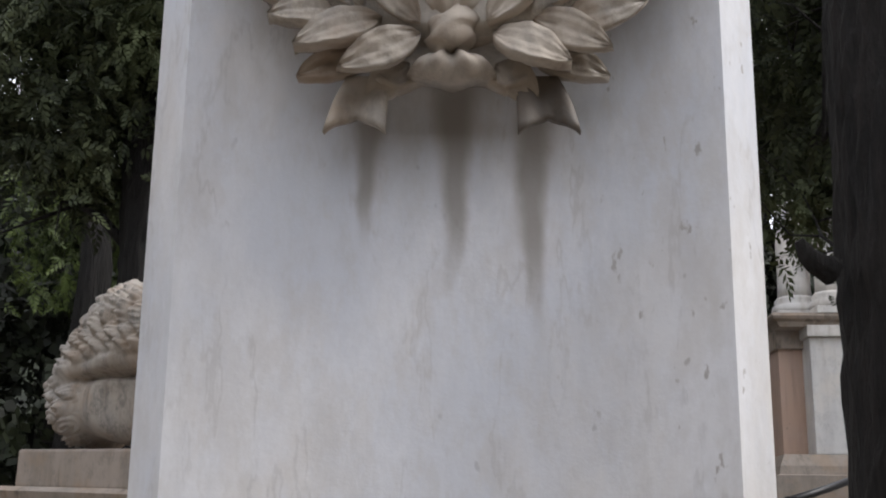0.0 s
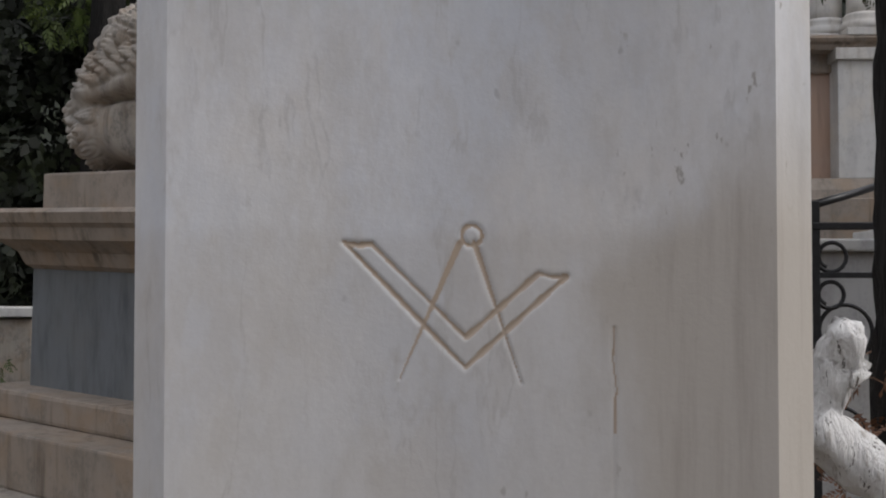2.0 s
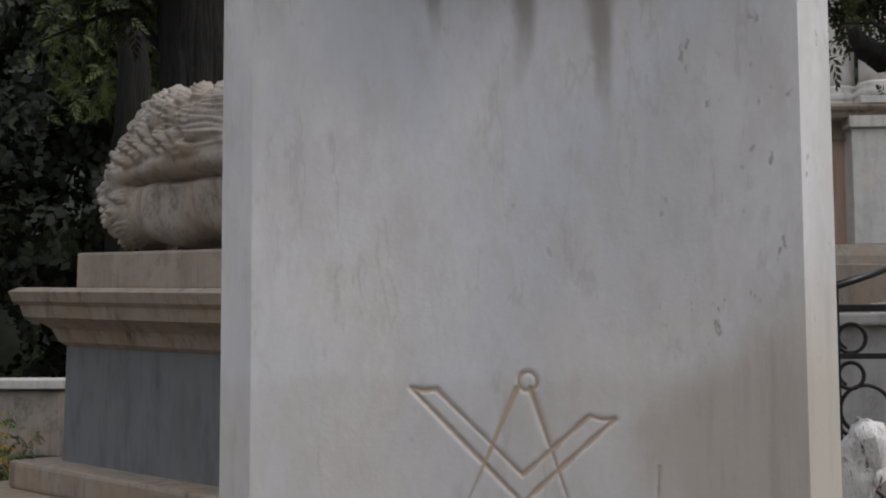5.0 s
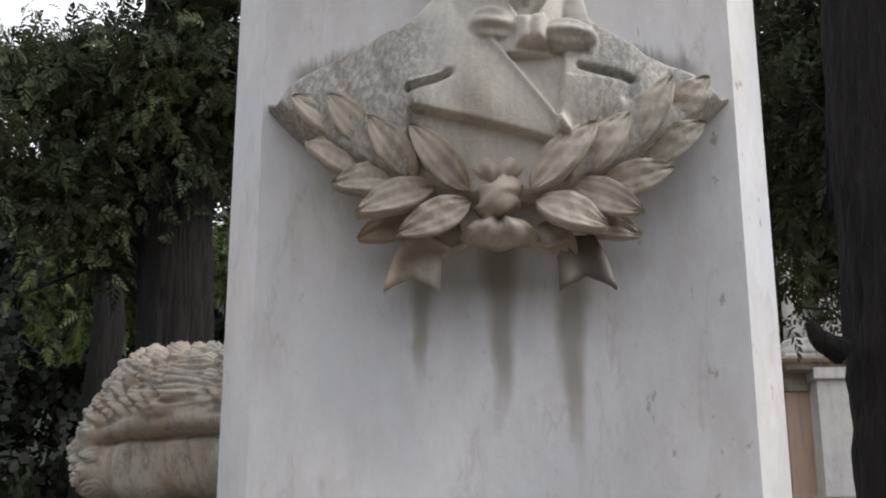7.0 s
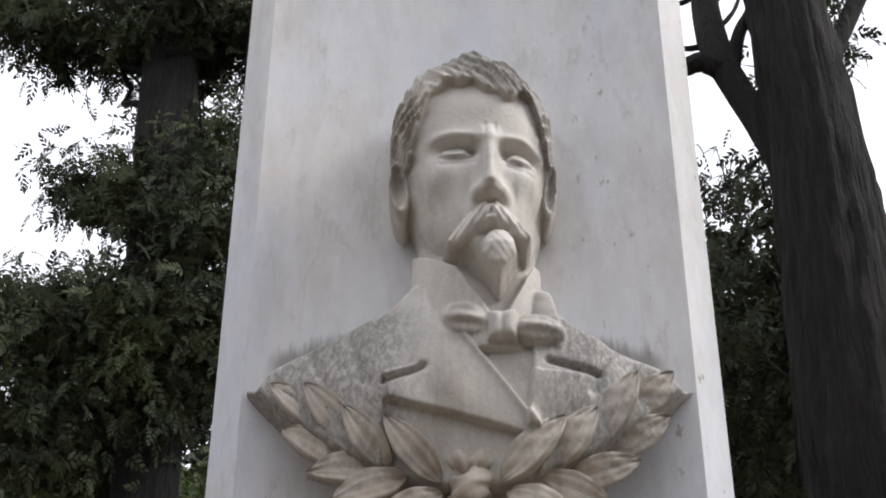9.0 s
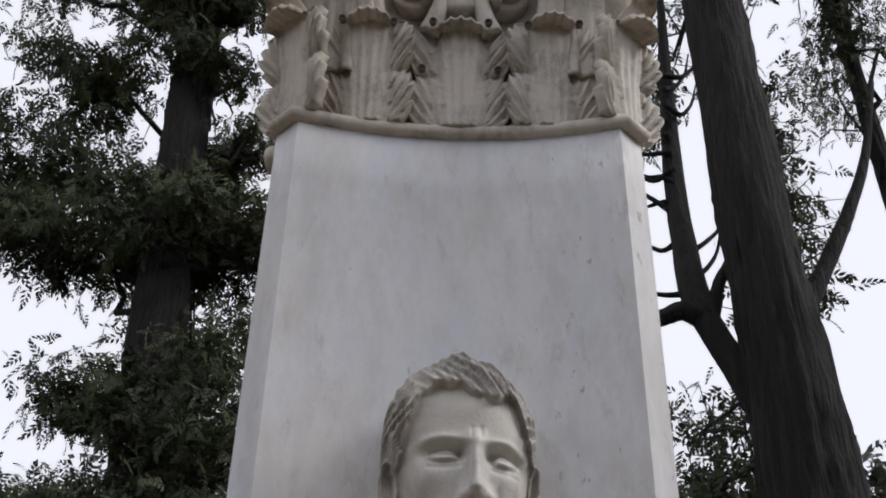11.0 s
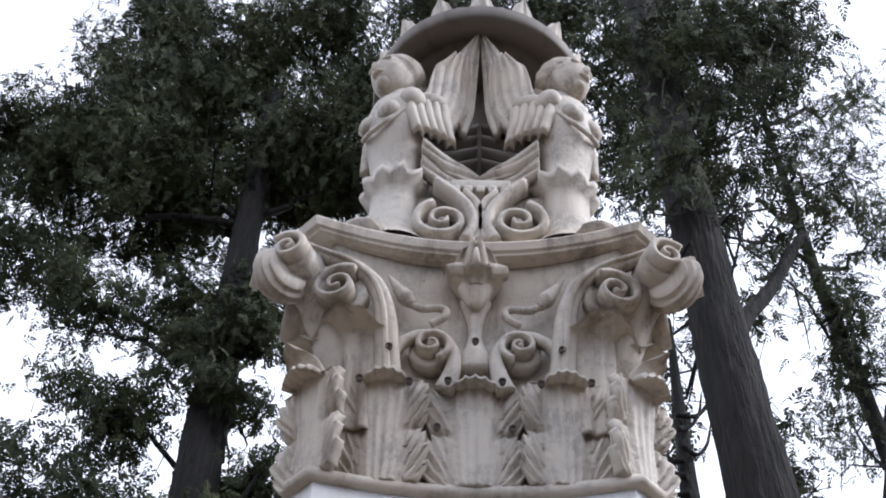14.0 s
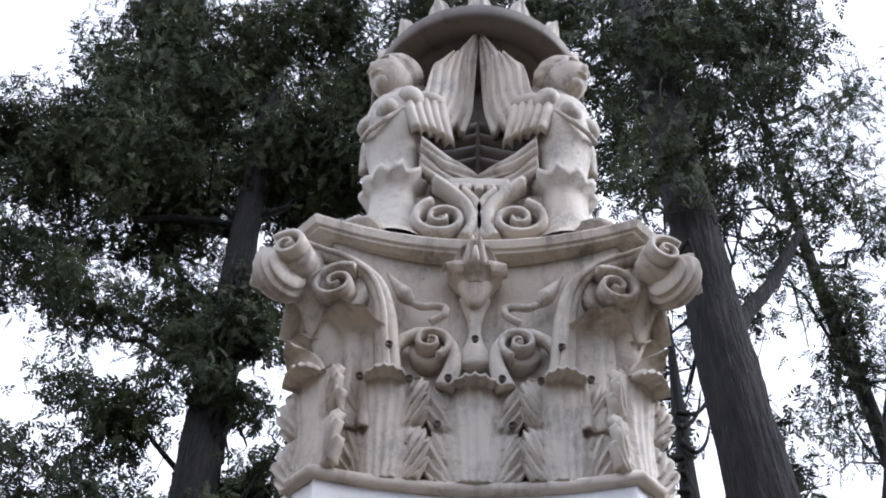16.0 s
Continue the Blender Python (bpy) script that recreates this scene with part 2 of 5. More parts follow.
def leaf_mat(name, dark, light, rough=0.6):
    m, nt, b = start_mat(name, rough)
    g = nt.nodes.new("ShaderNodeNewGeometry")
    col = blend(nt, g.outputs["Random Per Island"], dark, light)
    col = blend(nt, sstep(nt, grain(nt, place(nt), 1.7, 3), 0.45, 0.65), col, tuple(c * 1.35 for c in light))
    link(nt, col, b.inputs["Base Color"])
    return m


CYPRESS = leaf_mat("cypress_foliage", (0.014, 0.020, 0.009), (0.048, 0.060, 0.024), 0.85)
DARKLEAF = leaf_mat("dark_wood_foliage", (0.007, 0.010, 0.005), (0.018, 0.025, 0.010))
# leaves coloured lighter to stand for sunlight on them
LIGHTLEAF = leaf_mat("sunlit_shrub_foliage", (0.030, 0.048, 0.012), (0.085, 0.12, 0.028))
DRYLEAF = leaf_mat("dry_brown_foliage", (0.12, 0.055, 0.03), (0.26, 0.13, 0.07))
YELLOW = leaf_mat("yellow_petals", (0.40, 0.22, 0.03), (0.60, 0.36, 0.05))


def plain(name, col, rough, metal=0.0, spread=0.25):
    m, nt, b = start_mat(name, rough)
    n = grain(nt, place(nt), 45, 4)
    c = blend(nt, sstep(nt, n, 0.3, 0.7), tuple(v * (1 - spread) for v in col), tuple(v * (1 + spread) for v in col))
    link(nt, c, b.inputs["Base Color"])
    b.inputs["Metallic"].default_value = metal
    relief(nt, b, n, 0.25, 0.002)
    return m


IRON = plain("black_painted_iron", (0.018, 0.018, 0.020), 0.45, 0.2)


def earth_mat():
    m, nt, b = start_mat("dry_earth", 0.95)
    n = grain(nt, place(nt), 3.5, 8, 0.65)
    n2 = grain(nt, place(nt), 60, 5, 0.7)
    col = blend(nt, sstep(nt, n, 0.35, 0.65), (0.11, 0.085, 0.06), (0.20, 0.165, 0.125))
    col = blend(nt, sstep(nt, n2, 0.5, 0.7), col, (0.28, 0.25, 0.21))
    link(nt, col, b.inputs["Base Color"])
    relief(nt, b, n2, 0.8, 0.02)
    return m


EARTH = earth_mat()


# ---- building helpers ----
def mesh_of(name, V, F, mats, smooth=True, slots=None):
    me = bpy.data.meshes.new(name)
    me.from_pydata([tuple(v) for v in np.asarray(V, float).tolist()], [], [tuple(f) for f in F])
    for m in mats if isinstance(mats, (list, tuple)) else [mats]:
        me.materials.append(m)
    if smooth:
        me.polygons.foreach_set("use_smooth", [True] * len(me.polygons))
    if slots is not None:
        me.polygons.foreach_set("material_index", slots)
    me.update()
    return me


def part(name, me, parent=None, label="", m=None):
    ob = new(name, me)
    if parent is not None:
        ob.parent = parent
    if m is not None:
        ob.matrix_basis = m
    if label:
        ob["label"] = label
    return ob


def thing(name, label, category, group="", kind="", m=None):
    ob = new(name)
    ob.empty_display_size = 0.1
    if m is not None:
        ob.matrix_basis = m
    return tagged(ob, label, category, group, kind)


def grid_faces(nu, nv, wrap=False, base=0):
    """Faces of nv rows of nu points each."""
    F = []
    for j in range(nv - 1):
        for i in range(nu if wrap else nu - 1):
            k = (i + 1) % nu
            F.append((base + j * nu + i, base + j * nu + k, base + (j + 1) * nu + k, base + (j + 1) * nu + i))
    return F


def shell(G, back):
    """A closed sheet: the grid G (nv, nu, 3), and a second one shifted by back (nv, nu, 3 or 3)."""
    nv, nu = G.shape[:2]
    n = nu * nv
    V = np.concatenate([G.reshape(-1, 3), (G + back).reshape(-1, 3)])
    F = grid_faces(nu, nv) + [f[::-1] for f in grid_faces(nu, nv, base=n)]
    rim = [i for i in range(nu)] + [j * nu + nu - 1 for j in range(1, nv)] + [(nv - 1) * nu + i for i in range(nu - 2, -1, -1)] + [j * nu for j in range(nv - 2, 0, -1)]
    for a, b in zip(rim, rim[1:] + rim[:1]):
        F.append((b, a, a + n, b + n))
    return V, F


def tube(P, R, n=10, lumps=0.0, seed=0):
    """A tapered round tube through the points P with the radii R, closed at both ends."""
    P, rng = np.asarray(P, float), np.random.RandomState(seed)
    V, F = [], []
    T = np.gradient(P, axis=0)
    for j, p in enumerate(P):
        t = T[j] / (np.linalg.norm(T[j]) + 1e-9)
        a = np.cross(t, (0.13, 0.97, 0.21))
        a /= np.linalg.norm(a)
        b = np.cross(t, a)
        for i in range(n):
            w = 2 * math.pi * i / n
            r = R[j] * (1 + lumps * rng.uniform(-1, 1))
            V.append(p + r * (math.cos(w) * a + math.sin(w) * b))
    F = grid_faces(n, len(P), True)
    V += [P[0], P[-1]]
    k = len(V)
    F += [(k - 2, (i + 1) % n, i) for i in range(n)]
    o = (len(P) - 1) * n
    F += [(k - 1, o + i, o + (i + 1) % n) for i in range(n)]
    return np.array(V), F


def join(pieces):
    V, F, o = [], [], 0
    for v, f in pieces:
        V.append(np.asarray(v, float))
        F += [tuple(i + o for i in q) for q in f]
        o += len(v)
    return np.concatenate(V), F


def strap(P, out, ht, hw):
    """A flat band along P: ht half its thickness, hw half its depth along out."""
    P, out = np.asarray(P, float), np.asarray(out, float)
    T = np.gradient(P, axis=0)
    T /= np.linalg.norm(T, axis=1)[:, None] + 1e-9
    S = np.cross(T, out)
    ht = np.broadcast_to(np.asarray(ht, float), (len(P),))[:, None]
    rows = [P + S * ht * a + out * hw * b for a, b in ((-1, -0.6), (-1, 0.55), (-0.6, 1), (0.6, 1), (1, 0.55), (1, -0.6))]
    V = np.stack(rows, 1).reshape(-1, 3)
    n = 6
    F = grid_faces(n, len(P), True)
    F += [tuple(range(n - 1, -1, -1)), tuple((len(P) - 1) * n + i for i in range(n))]
    return V, F


def block(x0, x1, y0, y1, z0, z1, bev=0.006):
    bm = bmesh.new()
    bmesh.ops.create_cube(bm, size=1, matrix=Matrix.Translation(((x0 + x1) / 2, (y0 + y1) / 2, (z0 + z1) / 2)) @ Matrix.Diagonal((x1 - x0, y1 - y0, z1 - z0, 1)))
    if bev:
        bmesh.ops.bevel(bm, geom=bm.edges[:], offset=bev, segments=2, affect="EDGES", profile=0.6)
    V = np.array([v.co[:] for v in bm.verts])
    F = [tuple(v.index for v in f.verts) for f in bm.faces]
    bm.free()
    return V, F


def rings(outline, levels, cap=True):
    """Stacks an outline (a function of a row of levels giving an (n, 3) array) into a closed body."""
    R = [outline(*l) for l in levels]
    n = len(R[0])
    V, F = np.concatenate(R), grid_faces(n, len(R), True)
    if cap:
        F += [tuple(range(n - 1, -1, -1)), tuple((len(R) - 1) * n + i for i in range(n))]
    return V, F


CX, CY = 0.003, 0.328      # the axis of the stele


def hollow_square(z, half, cut, sag, n=14):
    """A square with hollowed sides and cut corners, round the axis of the stele. half: from the axis to a side's plane."""
    pts = []
    for k in range(4):
        a = k * math.pi / 2
        for i in range(n):
            u = -1 + 2 * i / (n - 1)
            x, y = u * (half - cut), -half + sag * (1 - u * u)
            pts.append((CX + x * math.cos(a) - y * math.sin(a), CY + x * math.sin(a) + y * math.cos(a), z))
    return np.array(pts)


def lathe(profile, n=24, centre=(0, 0)):
    return rings(lambda r, z: np.array([(centre[0] + r * math.cos(2 * math.pi * i / n), centre[1] + r * math.sin(2 * math.pi * i / n), z) for i in range(n)]), profile)


def seg_dist(X, Z, a, b):
    ax, az, bx, bz = *a, *b
    dx, dz = bx - ax, bz - az
    t = np.clip(((X - ax) * dx + (Z - az) * dz) / (dx * dx + dz * dz), 0, 1)
    return np.hypot(X - ax - t * dx, Z - az - t * dz), t


def sm(v, lo, hi):
    t = np.clip((v - lo) / (hi - lo), 0, 1)
    return t * t * (3 - 2 * t)


# ---- ground ----
def ground():
    xs = np.concatenate([[-900, -200, -60], np.linspace(-20, 20, 81), [60, 200, 900]])
    V = np.array([(x, y, 0.03 * noise.noise((x * 0.7, y * 0.7, 0)) if abs(x) < 20 and abs(y) < 20 else 0) for y in xs for x in xs])
    ob = part("ground", mesh_of("ground", V, grid_faces(len(xs), len(xs)), EARTH))
    tagged(ob, "bare dry earth with grit between the graves", "ground", kind="structure")


ground()


# ---- the stele ----
def stele():
    half, cut, sag = 0.328, 0.0425, 0.042
    fx = np.linspace(-(half - cut), half - cut, 400)
    side = hollow_square(0, half, cut, sag, 12)
    z_fine = np.arange(1.395, 1.568, 0.0013)
    zs = np.concatenate([[-0.05, 0.6, 1.0, 1.2, 1.3, 1.36], z_fine, np.linspace(1.60, 3.26, 14)])
    rest = side[12:]
    n = len(fx) + len(rest)
    X, Z = np.meshgrid(fx, zs)
    Y = CY - half + sag * (1 - (X / (half - cut)) ** 2)
    # the square and compasses, cut into the face
    cutd = np.zeros_like(X)
    corners = ((-0.121, 1.5425), (-0.003, 1.4215), (0.094, 1.509), (0.080, 1.5085), (0.068, 1.5125), (-0.003, 1.4500), (-0.094, 1.541), (-0.107, 1.5395))
    area = np.zeros(X.shape, bool)
    for (ax, az), (bx, bz) in zip(corners, corners[1:] + corners[:1]):
        d, t = seg_dist(X, Z, (ax, az), (bx, bz))
        d = d + 0.0006 * np.sin(140 * (X + 0.7 * Z))
        cutd = np.maximum(cutd, 0.0022 * np.exp(-(d / 0.0030) ** 2))
        hit = ((az > Z) != (bz > Z)) & (X < (bx - ax) * (Z - az) / (bz - az + 1e-12) + ax)
        area ^= hit
    cutd = np.maximum(cutd, 0.0005 * area)
    for a, b, w0, w1 in (((-0.009, 1.541), (-0.067, 1.410), 0.0040, 0.0010), ((0.006, 1.541), (0.051, 1.406), 0.0040, 0.0010)):
        d, t = seg_dist(X, Z, a, b)
        cutd = np.maximum(cutd, 0.0022 * np.exp(-(d / (w0 + (w1 - w0) * t)) ** 2))
    d = np.hypot(X - 0.003, Z - 1.549)
    cutd = np.maximum(cutd, 0.0020 * np.exp(-((d - 0.0098) / 0.0028) ** 2))
    # a fine crack and small pits
    for k in range(5):
        a, b = (0.139 + 0.0012 * k * (-1) ** k, 1.46 - 0.03 * k), (0.139 - 0.0012 * (k + 1) * (-1) ** k, 1.43 - 0.03 * k)
        d, t = seg_dist(X, Z, a, b)
        cutd = np.maximum(cutd, 0.002 * np.exp(-(d / 0.0017) ** 2))
    Y = Y + cutd
    G = np.zeros((len(zs), n, 3))
    G[:, :len(fx), 0], G[:, :len(fx), 1], G[:, :len(fx), 2] = X + CX, Y, Z
    G[:, len(fx):, :2] = rest[None, :, :2]
    G[:, len(fx):, 2] = zs[:, None]
    V, F = G.reshape(-1, 3), grid_faces(n, len(zs), True)
    F += [tuple(range(n - 1, -1, -1)), tuple((len(zs) - 1) * n + i for i in range(n))]
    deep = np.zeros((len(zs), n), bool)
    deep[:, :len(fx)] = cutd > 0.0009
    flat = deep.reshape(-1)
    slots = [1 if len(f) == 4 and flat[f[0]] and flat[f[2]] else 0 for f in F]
    ob = thing("stele", "tall white marble funerary stele with hollowed faces, weathered and stained", "monument")
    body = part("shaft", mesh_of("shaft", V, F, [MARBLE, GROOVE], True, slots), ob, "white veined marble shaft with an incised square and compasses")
    me = body.data
    sharp = me.attributes.new("sharp_edge", "BOOLEAN", "EDGE")
    vals = np.zeros(len(me.edges), bool)
    ev = np.zeros(len(me.edges) * 2, int)
    me.edges.foreach_get("vertices", ev)
    ev = ev.reshape(-1, 2)
    corner = np.zeros(n, bool)
    corner[[0, len(fx) - 1] + [len(fx) + i for i in (0, 11, 12, 23, 24, 35)]] = True
    vals = (ev[:, 0] % n == ev[:, 1] % n) & corner[ev[:, 0] % n]
    sharp.data.foreach_set("value", vals)
    return ob


STELE = stele()


# ---- the carved bust ----
def bust():
    xs, zs = np.linspace(-0.275, 0.28, 300), np.linspace(2.05, 2.76, 380)
    X, Z = np.meshgrid(xs, zs)
    face = CY - 0.328 + 0.042 * (1 - ((X - CX) / 0.2855) ** 2)
    g = lambda x, z, sx, sz: np.exp(-((X - x) / sx) ** 2 - ((Z - z) / sz) ** 2)
    line = lambda ax, az, bx, bz: ((bx - ax) * (Z - az) - (bz - az) * (X - ax)) / math.hypot(bx - ax, bz - az)   # above the line, going to +x: positive
    low = np.full_like(X, -0.05)
    # shoulders and chest
    top = np.interp(X, [-0.262, -0.245, -0.16, -0.11, -0.085, -0.066, 0.0, 0.085, 0.100, 0.13, 0.185, 0.25, 0.268], [2.262, 2.288, 2.334, 2.360, 2.384, 2.404, 2.41, 2.402, 2.378, 2.350, 2.312, 2.286, 2.262])
    bottom = 2.108 + 1.9 * X ** 2
    inside = np.minimum(top - Z, Z - bottom)
    chest = 0.012 + 0.052 * (1 - (np.abs(X) / 0.275) ** 2.0) + 0.02 * np.exp(-((Z - 2.23) / 0.09) ** 2) - 0.016 * sm(Z, 2.30, 2.38)
    chest += 0.0030 * np.sin(26 * X + 3 * np.sin(22 * X + 9 * Z)) * sm(Z, 2.2, 2.26)
    # creases of the sleeves and the coat's cloth
    for ax, az, bx, bz, dpt in ((-0.20, 2.30, -0.165, 2.235, 0.006), (-0.150, 2.325, -0.125, 2.25, 0.005), (-0.115, 2.345, -0.105, 2.29, 0.004), (0.175, 2.300, 0.150, 2.24, 0.006), (0.205, 2.285, 0.19, 2.245, 0.004)):
        dd, t = seg_dist(X, Z, (ax, az), (bx, bz))
        chest -= dpt * np.exp(-(dd / 0.007) ** 2)
    # waistcoat and shirt in the opening, a little sunken and rumpled
    shirt = sm(line(-0.022, 2.335, 0.080, 2.196), -0.002, 0.004) * sm(0.076 + 0.10 * (Z - 2.24) - X, -0.002, 0.004) * (Z > 2.19)
    chest -= shirt * (0.015 - 0.0035 * np.sin(90 * X + 50 * Z) * np.sin(60 * Z - 40 * X))
    # the broad near lapel: a raised leaf with a notch above and a straight lower edge
    edge = line(-0.096, 2.226, 0.082, 2.178)
    under = sm(-edge, -0.002, 0.002) * sm(0.086 - X, 0.0, 0.010) * sm(X, -0.105, -0.094)
    chest -= 0.011 * under
    lapel = (edge > 0) & (line(-0.022, 2.335, 0.080, 2.196) < 0.002) & (X > -0.096 - 0.15 * (Z - 2.226)) & (Z < 2.262 + 0.33 * (X + 0.09) + 0.16 * sm(X, -0.062, -0.054))
    chest += 0.005 * lapel
    rim = np.exp(-(line(-0.022, 2.335, 0.080, 2.196) / 0.006) ** 2) * (edge > 0) * (X > -0.03) * (X < 0.085)
    chest += 0.006 * rim
    d, t = seg_dist(X, Z, (-0.100, 2.248), (-0.054, 2.266))
    chest -= 0.013 * np.exp(-(d / 0.0042) ** 2)
    # the far lapel
    far_lap = (X > 0.074 + 0.10 * (Z - 2.24)) & (line(0.080, 2.262, 0.155, 2.258) < 0) & (X < 0.112 + 0.5 * (Z - 2.21)) & (Z > 2.19)
    chest += 0.007 * far_lap
    d, t = seg_dist(X, Z, (0.098, 2.276), (0.158, 2.262))
    chest -= 0.012 * np.exp(-(d / 0.0042) ** 2)
    d = np.where(inside > 0, chest * sm(inside, -0.002, 0.022) ** 0.5, low)
    # the coat's turned collar beside the neck
    for ax, az, bx, bz in ((-0.060, 2.350, -0.026, 2.318), (0.094, 2.366, 0.104, 2.300)):
        dd, t = seg_dist(X, Z, (ax, az), (bx, bz))
        d = np.where(dd < 0.016, np.maximum(d, 0.046 + 0.007 * np.sqrt(np.clip(1 - (dd / 0.016) ** 2, 0, 1)) + 0.018 * t), d)
    # neck, standing collar and bow tie
    nx = (X - 0.014) / 0.078
    neck = np.where((np.abs(nx) < 1) & (Z > 2.28) & (Z < 2.48), -0.005 + 0.058 * np.sqrt(np.clip(1 - nx ** 2, 0, 1)), low)
    cx = (X - 0.012) / 0.086
    flap_l = (line(-0.070, 2.436, -0.012, 2.402) < 0) & (line(-0.016, 2.408, 0.030, 2.338) < 0)
    flap_r = (line(0.050, 2.345, 0.086, 2.420) < 0) & (Z < 2.418)
    coll = np.where((np.abs(cx) < 1) & (Z > 2.29) & (flap_l | flap_r), 0.010 + 0.070 * np.sqrt(np.clip(1 - cx ** 2, 0, 1)), low)
    d = np.maximum(d, np.maximum(neck, coll))
    loops = low
    for x0, z0, ax, az, tilt in ((-0.002, 2.328, 0.031, 0.025, -0.10), (0.086, 2.316, 0.034, 0.020, -0.12)):
        zz = Z - z0 - tilt * (X - x0)
        e = ((X - x0) / ax) ** 2 + (zz / az) ** 2
        loops = np.maximum(loops, np.where(e < 1, 0.070 + 0.020 * np.sqrt(np.clip(1 - e, 0, 1)) + 0.003 * np.cos(zz * 330) * np.clip(1 - e, 0, 1), low))
    knot = np.maximum(np.abs(X - 0.042) / 0.0175, np.abs(Z - 2.318 - 0.1 * (X - 0.042)) / 0.019)
    loops = np.maximum(loops, np.where(knot < 1, 0.086 + 0.010 * (1 - knot ** 4) - 0.004 * np.exp(-((X - 0.042) / 0.0035) ** 2), low))
    d = np.maximum(d, loops)
    # head
    zk = [2.378, 2.395, 2.412, 2.427, 2.443, 2.47, 2.54, 2.598, 2.648, 2.686, 2.713, 2.726, 2.734]
    left = np.interp(Z, zk, [0.036, 0.006, -0.012, -0.030, -0.050, -0.066, -0.088, -0.106, -0.102, -0.086, -0.060, -0.034, 0.004])
    right = np.interp(Z, zk, [0.038, 0.062, 0.070, 0.080, 0.090, 0.098, 0.112, 0.123, 0.117, 0.098, 0.074, 0.050, 0.006])
    mid, wide = (left + right) / 2, np.maximum((right - left) / 2, 1e-4)
    q = np.clip(np.abs(X - mid) / wide, 0, 1)
    skull = 0.112 * (1 - q ** 2.4) ** 0.5 * np.interp(Z, [2.376, 2.40, 2.46, 2.57, 2.64, 2.690, 2.734], [0.70, 0.78, 0.90, 0.96, 0.92, 0.80, 0.50])
    # cheeks flatten towards the temples, the far side turns away
    skull -= 0.012 * sm(X, 0.07, 0.105) * (1 - sm(Z, 2.60, 2.64)) + 0.008 * sm(-X, 0.045, 0.085) * (1 - sm(Z, 2.58, 2.62))
    skull += 0.006 * (g(-0.034, 2.522, 0.024, 0.018) + g(0.084, 2.520, 0.016, 0.018)) - 0.008 * (g(-0.036, 2.475, 0.020, 0.030) + g(0.086, 2.478, 0.014, 0.030))
    skull += 0.004 * g(0.02, 2.625, 0.05, 0.022)
    # brows, sockets, lids and eyeballs
    for x0, z0, sx, sd in ((-0.013, 2.556, 0.026, -1), (0.069, 2.553, 0.021, 1)):
        arch = Z - (z0 + 0.022 - 0.20 * np.abs(X - x0 - 0.004 * sd) ** 1.15)
        skull += 0.006 * np.exp(-(arch / 0.0065) ** 2) * np.exp(-((X - x0) / (1.35 * sx)) ** 4)
        skull -= 0.029 * g(x0, z0 + 0.004, sx, 0.0125) + 0.013 * g(x0 - sd * 0.019, z0 + 0.004, 0.008, 0.012)
        e = np.clip(1 - ((X - x0) / (0.80 * sx)) ** 2 - ((Z - z0 + 0.001) / 0.0105) ** 2, 0, 1)
        skull += 0.018 * np.sqrt(e)
        lid = Z - (z0 + 0.0085 - 0.009 * ((X - x0) / (0.8 * sx)) ** 2)
        skull += 0.0040 * np.exp(-(lid / 0.0022) ** 2) * (np.abs(X - x0) < sx)
        lid = Z - (z0 - 0.0095 + 0.008 * ((X - x0) / (0.8 * sx)) ** 2)
        skull += 0.0028 * np.exp(-(lid / 0.0022) ** 2) * (np.abs(X - x0) < sx)
        skull -= 0.003 * np.exp(-((Z - (z0 - 0.020 + 6 * (X - x0) ** 2)) / 0.004) ** 2) * (np.abs(X - x0) < sx)
    skull -= 0.0030 * (np.exp(-((X - 0.024) / 0.0022) ** 2) + np.exp(-((X - 0.037) / 0.0022) ** 2)) * sm(Z, 2.570, 2.578) * (1 - sm(Z, 2.590, 2.600))
    # nose
    nose_w = np.interp(Z, [2.482, 2.497, 2.515, 2.55, 2.585], [0.0150, 0.0150, 0.0105, 0.0090, 0.0120])
    nose_h = np.interp(Z, [2.478, 2.484, 2.494, 2.515, 2.55, 2.575, 2.595], [0.0, 0.030, 0.038, 0.031, 0.019, 0.011, 0.0])
    skull += nose_h * np.exp(-(np.abs(X - 0.030) / nose_w) ** 2.6)
    skull += 0.012 * (g(0.0115, 2.4895, 0.0075, 0.0085) + g(0.0490, 2.4895, 0.0070, 0.0085))
    skull -= 0.005 * (g(0.000, 2.495, 0.005, 0.016) + g(0.060, 2.495, 0.005, 0.016))
    # drooping moustache, mouth and pointed beard
    hairs = 0.0020 * np.sin(620 * (X - 0.03) * np.sign(X - 0.03) + 420 * Z) + 0.0012 * np.sin(1100 * np.abs(X - 0.03) + 300 * Z)
    for pts in (((0.027, 2.463), (0.004, 2.448), (-0.022, 2.424)), ((0.033, 2.463), (0.055, 2.449), (0.079, 2.427))):
        for k, (a, b) in enumerate(zip(pts, pts[1:])):
            dd, t = seg_dist(X, Z, a, b)
            w = 0.0180 - 0.0048 * (k + t)
            base = 0.098 - 0.30 * np.abs(X - 0.030)
            skull = np.maximum(skull, np.where(dd < w, base + 0.018 * np.sqrt(np.clip(1 - (dd / w) ** 2, 0, 1)) + hairs, 0))
    skull -= 0.006 * np.exp(-((X - 0.030) / 0.003) ** 2) * sm(Z, 2.452, 2.458) * (1 - sm(Z, 2.476, 2.480))
    skull -= 0.009 * g(0.034, 2.438, 0.022, 0.0045)
    bw = np.interp(Z, [2.368, 2.384, 2.405, 2.424, 2.436], [0.002, 0.011, 0.0230, 0.021, 0.014])
    bx = np.abs(X - 0.039) / bw
